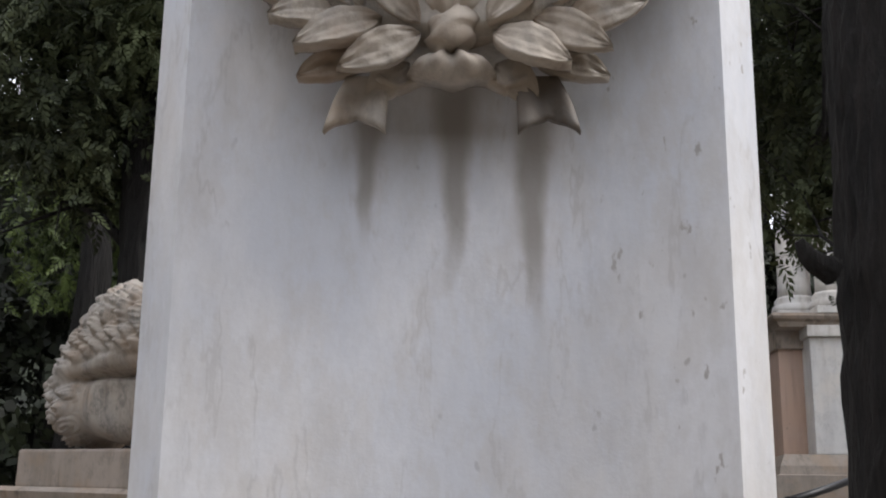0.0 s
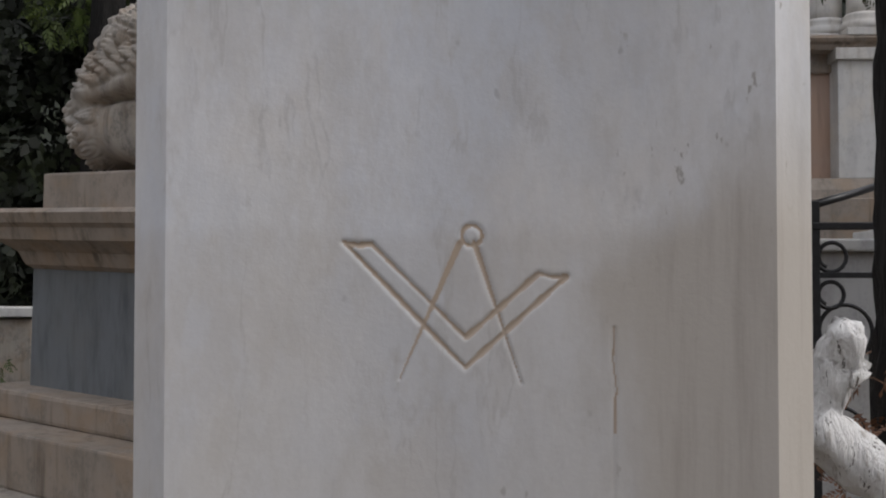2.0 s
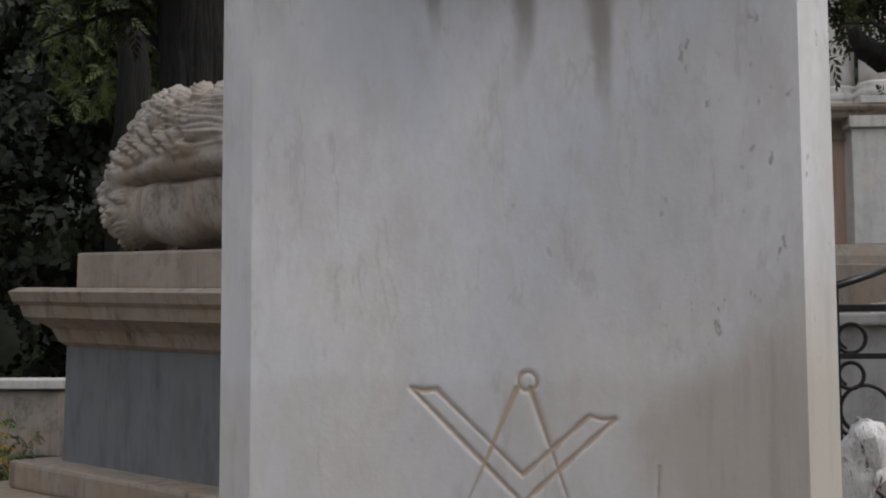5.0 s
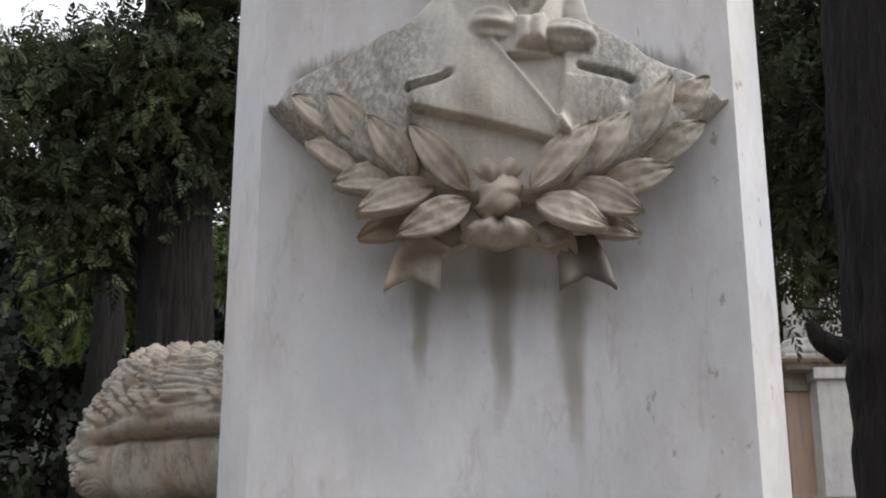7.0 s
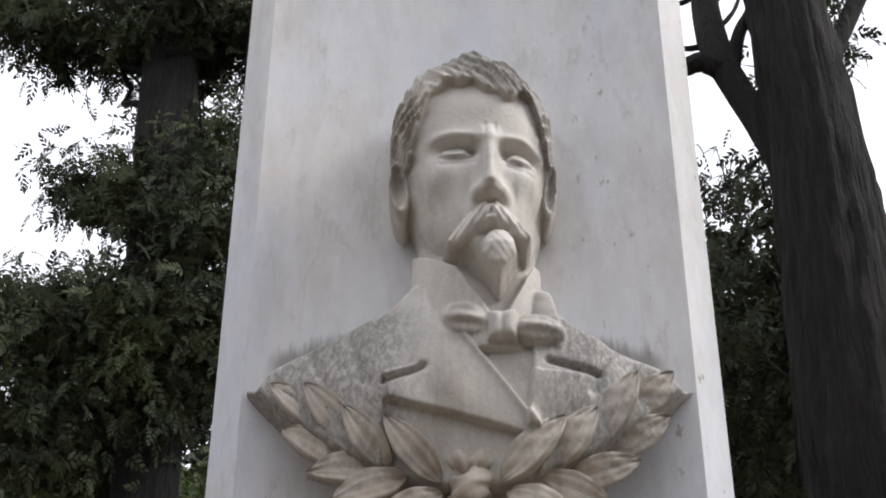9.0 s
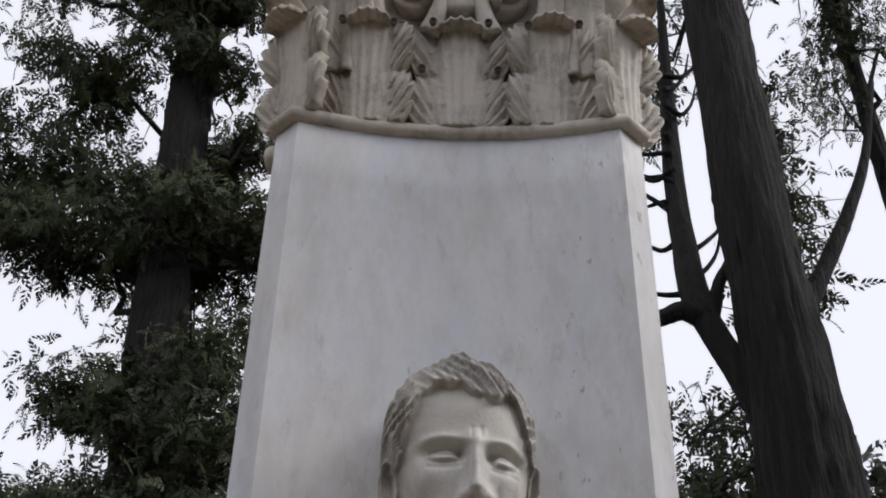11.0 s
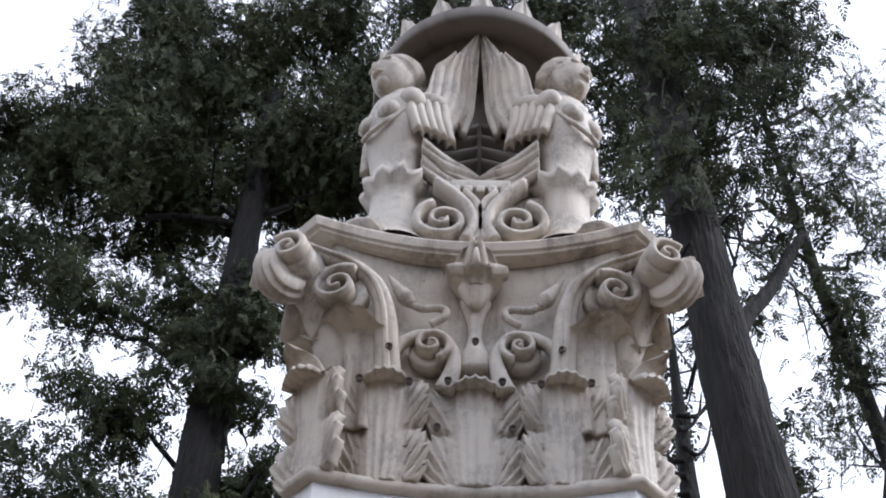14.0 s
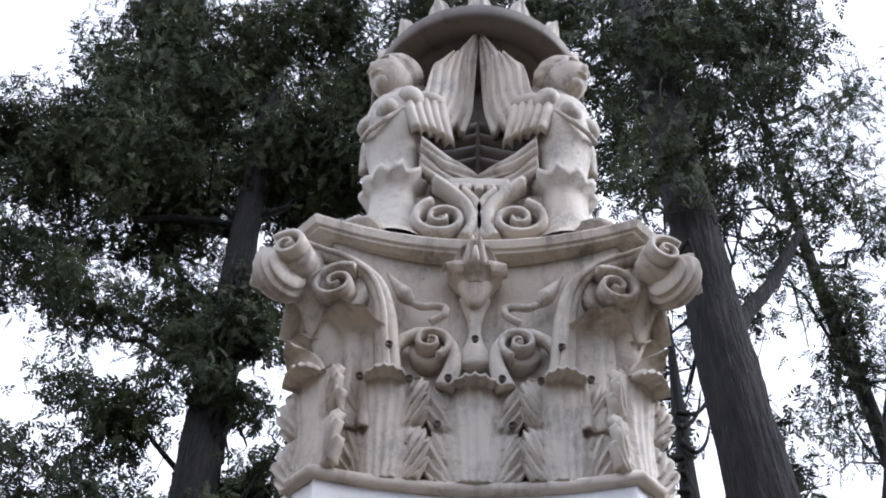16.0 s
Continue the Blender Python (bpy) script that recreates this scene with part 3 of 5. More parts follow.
    beard = np.where((bx < 1) & (Z > 2.368) & (Z < 2.436), np.interp(Z, [2.374, 2.39, 2.415, 2.434], [0.086, 0.098, 0.102, 0.092]) + 0.020 * np.sqrt(np.clip(1 - bx ** 2, 0, 1)) + 0.35 * hairs, 0)
    skull = np.maximum(skull, beard)
    # hair: combed aside in locks, a fringe that overhangs the brow
    hl = np.interp(X, [-0.11, -0.088, -0.078, -0.064, -0.053, -0.047, -0.018, 0.02, 0.05, 0.088, 0.104, 0.112, 0.13], [2.52, 2.53, 2.552, 2.596, 2.622, 2.650, 2.664, 2.652, 2.640, 2.644, 2.600, 2.560, 2.52])
    hl = hl + 0.004 * np.sin(X * 190) + 0.003 * np.sin(X * 83 + 1)
    hair = sm(Z - hl, -0.0015, 0.004)
    comb = 0.62 * Z + 0.78 * X + 1.4 * (X + 0.02) ** 2
    locks = np.sin(150 * comb + 2.2 * np.sin(44 * X + 13 * Z)) + 0.55 * np.sin(420 * comb + 3.0 * np.sin(31 * X - 27 * Z)) + 0.35 * np.sin(820 * comb + 60 * X)
    sidew = np.sin(330 * (0.35 * Z - X) + 5 * np.sin(60 * Z)) + 0.6 * np.sin(620 * (0.25 * Z - X) + 9 * np.sin(90 * Z))
    at_side = np.maximum(1 - sm(X, -0.062, -0.045), sm(X, 0.096, 0.108))
    skull += hair * (0.016 + 0.0055 * (locks * (1 - at_side) + sidew * at_side))
    d = np.maximum(d, np.where((q < 1) & (Z > 2.376) & (Z < 2.734), skull, low))
    d = np.where((beard > 0) & (beard > d), beard, d)
    # ears: a rim, a hollow and the lobe
    for x0, ax, dpt, sd in ((-0.090, 0.0135, 0.040, -1), (0.113, 0.009, 0.030, 1)):
        e = np.hypot((X - x0 - 0.10 * sd * (Z - 2.53)) / ax, (Z - 2.532) / 0.044)
        rim = dpt + 0.012 * np.exp(-((e - 0.80) / 0.17) ** 2) - 0.010 * np.exp(-(e / 0.45) ** 2)
        d = np.maximum(d, np.where(e < 1, rim, low))
    y = np.where(d > low + 0.001, -d + 0.004, face + 0.02)
    y[1:-1, 1:-1] = 0.5 * y[1:-1, 1:-1] + 0.125 * (y[:-2, 1:-1] + y[2:, 1:-1] + y[1:-1, :-2] + y[1:-1, 2:])
    V = np.stack([X + CX - 0.002, y, Z], -1).reshape(-1, 3)
    keep = (y < face + 0.014).reshape(-1)
    F = [f for f in grid_faces(len(xs), len(zs)) if any(keep[i] for i in f)]
    used = sorted({i for f in F for i in f})
    back = {i: k for k, i in enumerate(used)}
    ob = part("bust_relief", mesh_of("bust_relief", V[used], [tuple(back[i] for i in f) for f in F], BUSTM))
    tagged(ob, "carved marble bust in coat and bow tie, dark patina on shoulders", "statue")


bust()


# ---- the laurel wreath ----
def laurel_leaf(length, width, seed):
    """A pointed leaf along +x, its face towards -y."""
    rng = np.random.RandomState(seed)
    u, v = np.linspace(-1, 1, 9), np.linspace(0, 1, 14)
    U, W = np.meshgrid(u, v)
    half = width / 2 * np.sin(math.pi * W ** 0.9) ** 0.75 * (1 - 0.1 * W)
    G = np.stack([W * length, -0.012 * np.sin(math.pi * W * 0.95) - 0.006 * (1 - U ** 2) + 0.004 * np.exp(-(U / 0.16) ** 2) - 0.007 * np.abs(U) ** 5 + 0.0015 * np.sin(W * 22 + U * 4 + rng.uniform(0, 6)), U * half], -1)
    return shell(G, np.array([0, 0.018, 0]))


def wreath():
    ob = thing("laurel_wreath", "carved laurel wreath tied with a ribbon below the bust, brown patina", "wreath")
    # tip x, tip z, base x, base z, proud
    tips = ((-0.240, 2.252, -0.165, 2.200, 0.020), (-0.196, 2.250, -0.136, 2.184, 0.032), (-0.222, 2.196, -0.140, 2.154, 0.018), (-0.147, 2.218, -0.093, 2.148, 0.040),
            (-0.188, 2.142, -0.104, 2.150, 0.026), (-0.098, 2.202, -0.033, 2.127, 0.050), (-0.158, 2.105, -0.072, 2.137, 0.036), (-0.112, 2.078, -0.032, 2.116, 0.044),
            (0.246, 2.270, 0.192, 2.216, 0.020), (0.202, 2.262, 0.152, 2.176, 0.034), (0.238, 2.214, 0.162, 2.168, 0.018), (0.150, 2.216, 0.096, 2.147, 0.040),
            (0.198, 2.158, 0.113, 2.136, 0.026), (0.110, 2.200, 0.036, 2.127, 0.050), (0.160, 2.104, 0.082, 2.138, 0.036), (0.117, 2.082, 0.042, 2.116, 0.044))
    for k, (tx, tz, bx, bz, out) in enumerate(tips):
        L = math.hypot(tx - bx, tz - bz)
        V, F = laurel_leaf(L * 1.06, 0.041, k)
        m = pose(bx + CX, -out - 0.010, bz, 0, -math.degrees(math.atan2(tz - bz, tx - bx)), 0) @ pose(0, 0, 0, 9 * (-1) ** k, 0, -5)
        part("leaf", mesh_of("laurel_leaf", V, F, WREATHM), ob, m=m)
    for s in (-1, 1):
        P = [(CX + s * a, -b, z) for a, b, z in ((0.015, 0.03, 2.120), (0.07, 0.03, 2.136), (0.13, 0.02, 2.158), (0.19, 0.01, 2.200), (0.235, -0.005, 2.246))]
        part("stem", mesh_of("stem", *tube(P, [0.010, 0.009, 0.008, 0.006, 0.004], 7, 0.08), WREATHM), ob)
        # under leaves close to the face
        for tx, tz, bx, bz in ((0.165, 2.086, 0.085, 2.112), (0.090, 2.060, 0.045, 2.100)):
            V, F = laurel_leaf(math.hypot(tx - bx, tz - bz), 0.038, 40)
            part("leaf", mesh_of("laurel_leaf", V, F, WREATHM), ob, m=pose(CX + s * bx, -0.012, bz, 0, -math.degrees(math.atan2(tz - bz, s * (tx - bx))), 0))
    # knot, its upper folds and the lower bow
    u, v = np.meshgrid(np.linspace(0, 2 * math.pi, 20, endpoint=False), np.linspace(-1, 1, 11))
    r = np.sqrt(np.clip(1 - v ** 2, 0, 1)) ** 0.7
    V = np.stack([CX + 0.026 * r * np.cos(u) + 0.004 * np.sin(7 * v), -0.050 + 0.026 * r * np.sin(u), 2.121 + 0.024 * v + 0.008 * np.cos(u) + 0.003 * np.sin(3 * u + 5 * v)], -1).reshape(-1, 3)
    part("knot", mesh_of("knot", V, grid_faces(20, 11, True), WREATHM), ob, "brown-stained ribbon knot")
    for z0, w, h, flip in ((2.136, 0.034, 0.036, 1), (2.100, 0.046, -0.032, -1)):
        U, W = np.meshgrid(np.linspace(-1, 1, 15), np.linspace(0, 1, 9))
        G = np.stack([CX + U * (0.012 + (w - 0.012) * W ** 0.7), -0.052 - 0.014 * np.sin(math.pi * W) + 0.006 * np.cos(U * 7), z0 + h * W * (1 - 0.25 * U ** 2)], -1)
        V, F = shell(G, np.array([0, 0.03, 0]))
        part("bow_loop", mesh_of("bow_loop", V, F if flip > 0 else [f[::-1] for f in F], WREATHM), ob)
    for s, x0 in ((-1, -0.088), (1, 0.088)):
        U, W = np.meshgrid(np.linspace(-1, 1, 13), np.linspace(0, 1, 12))
        fork = 0.022 * np.abs(U) * W ** 3
        G = np.stack([CX + x0 + s * 0.012 * W + U * (0.022 + 0.010 * W), -0.018 - 0.012 * W + 0.010 * np.cos(U * 4.0) * W, 2.086 - 0.046 * W - fork], -1)
        V, F = shell(G, np.array([0, 0.012, 0]))
        part("ribbon_end", mesh_of("ribbon_end", V, [f[::-1] for f in F], WREATHM if s < 0 else SOOT_SHADE), ob, "forked ribbon end" if s < 0 else "broken ribbon end, black with soot")
        P = [(CX + s * a, -0.022, z) for a, z in ((0.02, 2.100), (0.035, 2.078), (0.055, 2.068), (0.078, 2.080))]
        part("ribbon_loop", mesh_of("ribbon_loop", *strap(P, (0, -1, 0), 0.004, 0.012), WREATHM), ob)


wreath()


# ---- the capital ----
def acanthus(w, h, reach, lip, teeth=4):
    """A leaf rising along +z with its face to -y: a fluted rib, two tiers of saw-toothed lobes and a thick lip rolled outwards."""
    u, v = np.linspace(-1, 1, 45), np.linspace(0, 1, 84)
    U, W = np.meshgrid(u, v)
    a = np.abs(U)
    tier = np.where(W < 0.40, W / 0.40, np.clip((W - 0.40) / 0.38, 0, 1))
    p = (teeth * (0.85 * tier - 0.95 * (a - 1.0)) + 0.05) % 1.0
    lobed = 1 - sm(W, 0.76, 0.80)
    spread = np.where(W < 0.40, 0.86 + 0.16 * np.sin(math.pi * tier ** 0.8), 0.88 + 0.12 * np.sin(math.pi * tier ** 0.9))
    half = w / 2 * (lobed * spread * (0.84 + 0.16 * p ** 0.7) + (1 - lobed) * (0.44 + 0.05 * np.cos(5 * W)))
    t = np.clip((W - 0.80) / 0.20, 0, 1)
    roll = t * math.pi * 0.72
    z = h * np.clip(W / 0.80, 0, 1) ** 0.95 + lip * 0.55 * np.sin(roll) + 0.012 * a * lobed * p
    y = -reach * np.clip(W / 0.80, 0, 1) ** 2.4 - lip * (1 - np.cos(roll)) * (1 - 0.30 * U ** 2)
    rib = np.exp(-(U * half / (0.030 + 0.012 * W)) ** 4)
    y = y - 0.009 * rib * (1 - 0.5 * t) + 0.0022 * np.cos(U * half * 2 * math.pi / (0.014 + 0.012 * W)) * np.exp(-(U * half / 0.045) ** 4) * (1 - t)
    side = sm(a, 0.50, 0.70) * lobed
    y = y - side * (0.0085 * np.sin(math.pi * p) ** 1.2 - 0.003) - 0.003 * side * np.sin(math.pi * tier) + 0.010 * (1 - sm(np.abs(W - 0.40), 0.0, 0.05)) * sm(a, 0.45, 0.65)
    y = y + 0.005 * np.exp(-((a - 0.50) / 0.07) ** 2) * lobed - 0.012 * (a ** 2) * lobed * np.sin(math.pi * tier) ** 2
    z = z - 0.008 * np.abs(np.sin(U * 7.5)) * t - 0.014 * U ** 2 * t
    back = np.stack([0 * U, 0.016 * np.cos(roll) + 0.004, -0.016 * np.sin(roll)], -1)
    return shell(np.stack([U * half, y, z], -1), back)


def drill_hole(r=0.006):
    """The mouth of a drilled hole, its shade painted dark: a small sunken cup that faces -y."""
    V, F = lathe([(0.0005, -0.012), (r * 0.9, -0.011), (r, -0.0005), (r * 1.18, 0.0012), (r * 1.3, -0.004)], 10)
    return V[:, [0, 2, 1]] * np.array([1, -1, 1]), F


def spiral(R, turns, start, hand=1, n=64):
    """Points of a scroll in the x-z plane round the origin, from the angle start inwards."""
    f = np.linspace(0, 1, n)
    a = start + hand * f * turns * 2 * math.pi
    r = R * (1 - 0.88 * f ** 0.85)
    return np.stack([r * np.cos(a), 0 * f, r * np.sin(a)], -1)


def scroll(R, turns, start, hand, thick, deep, back=2.2):
    """A spiral band that rises on a dished disc, with a raised eye."""
    P = spiral(R, turns, start, hand)
    V, F = strap(P, (0, -1, 0), thick * np.linspace(1.2, 0.55, len(P)), deep)
    disc = lathe([(0.001, -deep * back), (R * 1.0, -deep * back), (R * 1.0, -deep * 0.50), (R * 0.7, -deep * 0.55), (0.001, -deep * 0.55)], 26)
    dv = disc[0][:, [0, 2, 1]] * np.array([1, -1, 1])
    eye = lathe([(0.001, -deep * 0.6), (R * 0.17, -deep * 0.6), (R * 0.15, deep * 0.7), (0.001, deep * 0.9)], 12)
    ev = eye[0][:, [0, 2, 1]] * np.array([1, -1, 1])
    return join([(V, F), (dv, disc[1]), (ev, eye[1])])


def bow(points, n=26):
    """A soft curve through a few points."""
    P = np.asarray(points, float)
    f = np.linspace(0, len(P) - 1, n)
    Q = np.stack([np.interp(f, range(len(P)), P[:, k]) for k in range(3)], -1)
    for _ in range(3):
        Q[1:-1] = 0.5 * Q[1:-1] + 0.25 * (Q[:-2] + Q[2:])
    return Q


def mirrored(VF):
    V, F = VF
    return V * np.array([-1, 1, 1]), [f[::-1] for f in F]


def corner_roll():
    """The ribbed bolster between the two spirals of a corner, along x."""
    xs = np.linspace(-1, 1, 41)
    prof = [(0.044 + 0.030 * (1 - abs(x) ** 1.6) + 0.005 * math.cos(x * 15), x * 0.058) for x in xs]
    V, F = lathe([(0.002, -0.058)] + prof + [(0.002, 0.058)], 30)
    bits = [(V[:, [2, 1, 0]] - np.array([0, 0, 0.030]), [f[::-1] for f in F])]
    return join(bits)


def flower():
    """The carved flower under the abacus: a drooping lip, two side petals and a pistil, facing -y."""
    U, W = np.meshgrid(np.linspace(-1, 1, 25), np.linspace(0, 1, 14))
    lipg = np.stack([U * (0.030 + 0.028 * W), -0.050 * np.sqrt(np.clip(1 - U ** 2, 0, 1)) - 0.030 * W ** 1.5 + 0.010, -0.030 + 0.042 * W - 0.018 * np.abs(np.sin(U * 4.7)) * W ** 2], -1)
    bits = [shell(lipg, np.array([0, 0.020, 0.008]))]
    hood = np.stack([U * (0.022 + 0.036 * (1 - W) ** 0.6), -0.020 - 0.020 * np.cos(U * 1.4) + 0.010 * np.cos(U * 9) - 0.022 * W, 0.022 + 0.075 * W - 0.022 * U ** 2], -1)
    bits.append(shell(hood, np.array([0, 0.030, 0])))
    for s in (-1, 1):
        pet = np.stack([s * (0.028 + 0.038 * W) - 0.004 * U, -0.050 + 0.014 * W - 0.012 * np.cos(U * 1.5), 0.006 + U * 0.018 * np.sqrt(np.clip(1 - W ** 3, 0.02, 1)) + 0.012 * W], -1)
        V, F = shell(pet, np.array([0, 0.022, 0]))
        bits.append((V, F))
    bits.append(tube([(0, -0.055, -0.010), (0, -0.068, 0.025), (0, -0.066, 0.055)], [0.010, 0.008, 0.004], 10))
    neck = lathe([(0.010, -0.085), (0.020, -0.070), (0.034, -0.035), (0.040, -0.005), (0.030, 0.010)], 18)
    bits.append((neck[0] * np.array([1, 0.7, 1]) + np.array([0, -0.012, 0]), neck[1]))
    return join(bits)


def capital():
    ob = thing("capital", "carved marble composite capital with acanthus leaves and scrolls, grey weathered", "capital")
    astr = [(3.251, 0.3285, 0.043, 0.042), (3.254, 0.340, 0.045, 0.043), (3.264, 0.345, 0.046, 0.043), (3.275, 0.341, 0.045, 0.043), (3.282, 0.332, 0.044, 0.042)]
    part("astragal", mesh_of("astragal", *rings(hollow_square, astr), CARVED), ob, "plain rounded neck moulding")
    bell = [(3.272, 0.318, 0.043, 0.042), (3.40, 0.320, 0.044, 0.045), (3.55, 0.324, 0.05, 0.05), (3.70, 0.336, 0.06, 0.055), (3.80, 0.352, 0.07, 0.060), (3.885, 0.388, 0.08, 0.066)]
    part("bell", mesh_of("bell", *rings(hollow_square, bell), CARVED), ob)
    aba = [(3.872, 0.394, 0.075, 0.060), (3.878, 0.414, 0.078, 0.064), (3.884, 0.416, 0.078, 0.064), (3.888, 0.424, 0.080, 0.066), (3.908, 0.430, 0.081, 0.066), (3.916, 0.426, 0.080, 0.066)]
    part("abacus", mesh_of("abacus", *rings(hollow_square, aba), CARVED, False), ob, "hollow-sided abacus slab")
    front = mesh_of("front_leaf", *acanthus(0.205, 0.240, 0.014, 0.017, 4), CARVED)
    behind = mesh_of("mid_leaf", *acanthus(0.180, 0.246, 0.018, 0.019, 4), CARVED)
    corner = mesh_of("corner_leaf", *acanthus(0.176, 0.236, 0.022, 0.024, 4), CARVED)
    # shade inside the hole is put into its dark colour
    hole = mesh_of("drill_hole", *drill_hole(), SOOT_SHADE)
    U, W = np.meshgrid(np.linspace(-1, 1, 33), np.linspace(0, 1, 30))
    curl = np.clip(W - 0.80, 0, 1) / 0.20
    flare = np.stack([U * (0.052 + 0.040 * W ** 2.0), -0.040 * W ** 2.2 - 0.045 * curl ** 1.4 * (1 - 0.25 * U ** 2) + 0.030 * U ** 2 * (0.4 + W) - 0.006 * np.cos(U * 9) * (1 - W),
                      0.300 * W - 0.030 * curl ** 2 - 0.046 * U ** 2 * W ** 2 + 0.006 * np.sin(U * 12 + 1) * W ** 5], -1)
    high = mesh_of("high_leaf", *shell(flare, np.array([0, 0.014, 0.006])), CARVED)
    prop = mesh_of("corner_prop", *tube([(0, 0.03, 0), (0, 0.01, 0.12), (0, -0.04, 0.22), (0, -0.10, 0.30)], [0.040, 0.036, 0.042, 0.050], 12), CARVED)
    tongue = np.stack([U * 0.060 * np.sin(math.pi * (0.25 + 0.7 * W)) ** 0.7, -0.02 - 0.105 * W ** 1.8 + 0.030 * U ** 2, 0.17 * W - 0.050 * W ** 4 - 0.02 * U ** 2 * W], -1)
    under = mesh_of("under_leaf", *shell(tongue, np.array([0, 0.014, 0.004])), CARVED)
    inner = scroll(0.044, 1.55, -1.2, 1, 0.0066, 0.020)
    tail = strap(bow([(0.030, 0.004, -0.120), (0.042, 0, -0.085), (0.050, 0, -0.045), (0.046, 0, -0.010), (0.034, 0, 0.020)]), (0, -1, 0), np.linspace(0.020, 0.008, 26), 0.014)
    stalk = strap(bow([(-0.078, 0.006, -0.085), (-0.080, 0.002, -0.030), (-0.060, 0, 0.010), (-0.028, 0, 0.034), (0.004, 0, 0.036)]), (0, -1, 0), np.linspace(0.015, 0.008, 26), 0.014)
    inner = join([inner, tail, stalk])
    big = scroll(0.057, 1.7, 0.9, 1, 0.0080, 0.026, 1.6)
    wing = strap(bow([(0.102, 0.085, -0.210), (0.096, 0.060, -0.120), (0.094, 0.045, -0.045), (0.076, 0.032, 0.030), (0.030, 0.004, 0.076), (-0.035, -0.016, 0.098), (-0.085, -0.040, 0.118)]), (0, -1, 0), np.linspace(0.026, 0.013, 26), 0.017)
    ridge = strap(bow([(0.102, 0.068, -0.210), (0.096, 0.044, -0.120), (0.094, 0.028, -0.045), (0.076, 0.016, 0.030), (0.030, -0.012, 0.076), (-0.035, -0.032, 0.098), (-0.085, -0.056, 0.118)]), (0, -1, 0), np.linspace(0.008, 0.004, 26), 0.010)
    big = join([big, wing, ridge])
    tendril = join([tube(bow([(0.004, -0.004, -0.010), (0.034, -0.010, 0.006), (0.036, -0.010, 0.030), (0.014, -0.010, 0.036), (-0.016, -0.010, 0.030), (-0.040, -0.012, 0.046)]), [0.0085] * 26, 9),
                    tube(bow([(-0.036, -0.012, 0.042), (-0.052, -0.016, 0.062), (-0.070, -0.016, 0.092), (-0.092, -0.018, 0.132)]), np.interp(np.linspace(0, 1, 26), [0, 0.3, 0.6, 1], [0.010, 0.019, 0.013, 0.002]), 9)])
    vase = lathe([(0.034, -0.10), (0.036, -0.085), (0.033, -0.055), (0.020, -0.020), (0.013, 0.015), (0.016, 0.05), (0.024, 0.085), (0.034, 0.12)], 20)
    vase = (vase[0] * np.array([1, 0.75, 1]), vase[1])
    meshes = {k: mesh_of(k, *VF, CARVED) for k, VF in (("inner_scroll", inner), ("inner_scroll_b", mirrored(inner)), ("volute", big), ("volute_b", mirrored(big)), ("tendril", tendril), ("tendril_b", mirrored(tendril)),
                                                         ("bolster", corner_roll()), ("corner_volute", scroll(0.044, 1.6, 2.4, -1, 0.0068, 0.020, 2.6)), ("corner_volute_b", mirrored(scroll(0.044, 1.6, 2.4, -1, 0.0068, 0.020, 2.6))), ("flower", flower()), ("centre_stem", vase))}
    for k in range(4):
        rot = Matrix.Translation((CX, CY, 0)) @ pose(0, 0, 0, 0, 0, 90 * k)
        at = lambda x, y, z, turn=0: rot @ pose(x, y - CY, z, 0, 0, turn)
        part("acanthus_leaf", front, ob, m=at(0, 0.030, 3.270))
        for s in (-1, 1):
            part("acanthus_leaf", behind, ob, m=at(s * 0.172, 0.022, 3.270, s * 4))
        part("acanthus_leaf", corner, ob, m=at(-0.305, 0.020, 3.270, -45))
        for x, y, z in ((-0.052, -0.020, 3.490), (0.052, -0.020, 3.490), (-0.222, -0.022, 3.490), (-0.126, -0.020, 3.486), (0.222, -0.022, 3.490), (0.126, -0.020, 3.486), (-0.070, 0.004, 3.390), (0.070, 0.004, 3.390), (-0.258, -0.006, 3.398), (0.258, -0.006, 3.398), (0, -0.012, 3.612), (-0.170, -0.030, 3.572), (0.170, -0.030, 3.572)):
            part("drill_hole", hole, ob, m=at(x, y - 0.006, z), label="drilled hole between the lobes, its shade painted dark")
        for s in (-1, 1):
            part("upper_leaf", high, ob, m=at(s * 0.246, 0.014, 3.390, s * 20) @ Matrix.Diagonal((0.9, 1, 1, 1)), label="broad plain upper leaf")
            part("tendril", meshes["tendril" if s < 0 else "tendril_b"], ob, m=at(s * 0.096, 0.006, 3.688))
            part("inner_scroll", meshes["inner_scroll" if s < 0 else "inner_scroll_b"], ob, m=at(s * 0.090, 0.004, 3.610))
            part("volute", meshes["volute" if s < 0 else "volute_b"], ob, m=at(s * 0.283, -0.052, 3.716, s * 12))
        part("corner_prop", prop, ob, m=at(-0.300, 0.020, 3.50, -45))
        part("under_leaf", under, ob, m=at(-0.318, 0.006, 3.485, -45) @ Matrix.Diagonal((0.55, 0.62, 0.62, 1)), label="pointed leaf under the corner volute")
        part("bolster", meshes["bolster"], ob, m=at(-0.402, -0.077, 3.752, -45) @ Matrix.Diagonal((0.55, 0.85, 0.85, 1)), label="ribbed bolster of a corner volute")
        for s in (-1, 1):
            part("corner_volute", meshes["corner_volute" if s < 0 else "corner_volute_b"], ob, m=at(s * 0.384, -0.116, 3.764, s * 18))
        part("centre_stem", meshes["centre_stem"], ob, m=at(0, 0.026, 3.655))
        part("rosette", meshes["flower"], ob, m=at(0, 0.016, 3.815), label="small flower on the abacus")


capital()


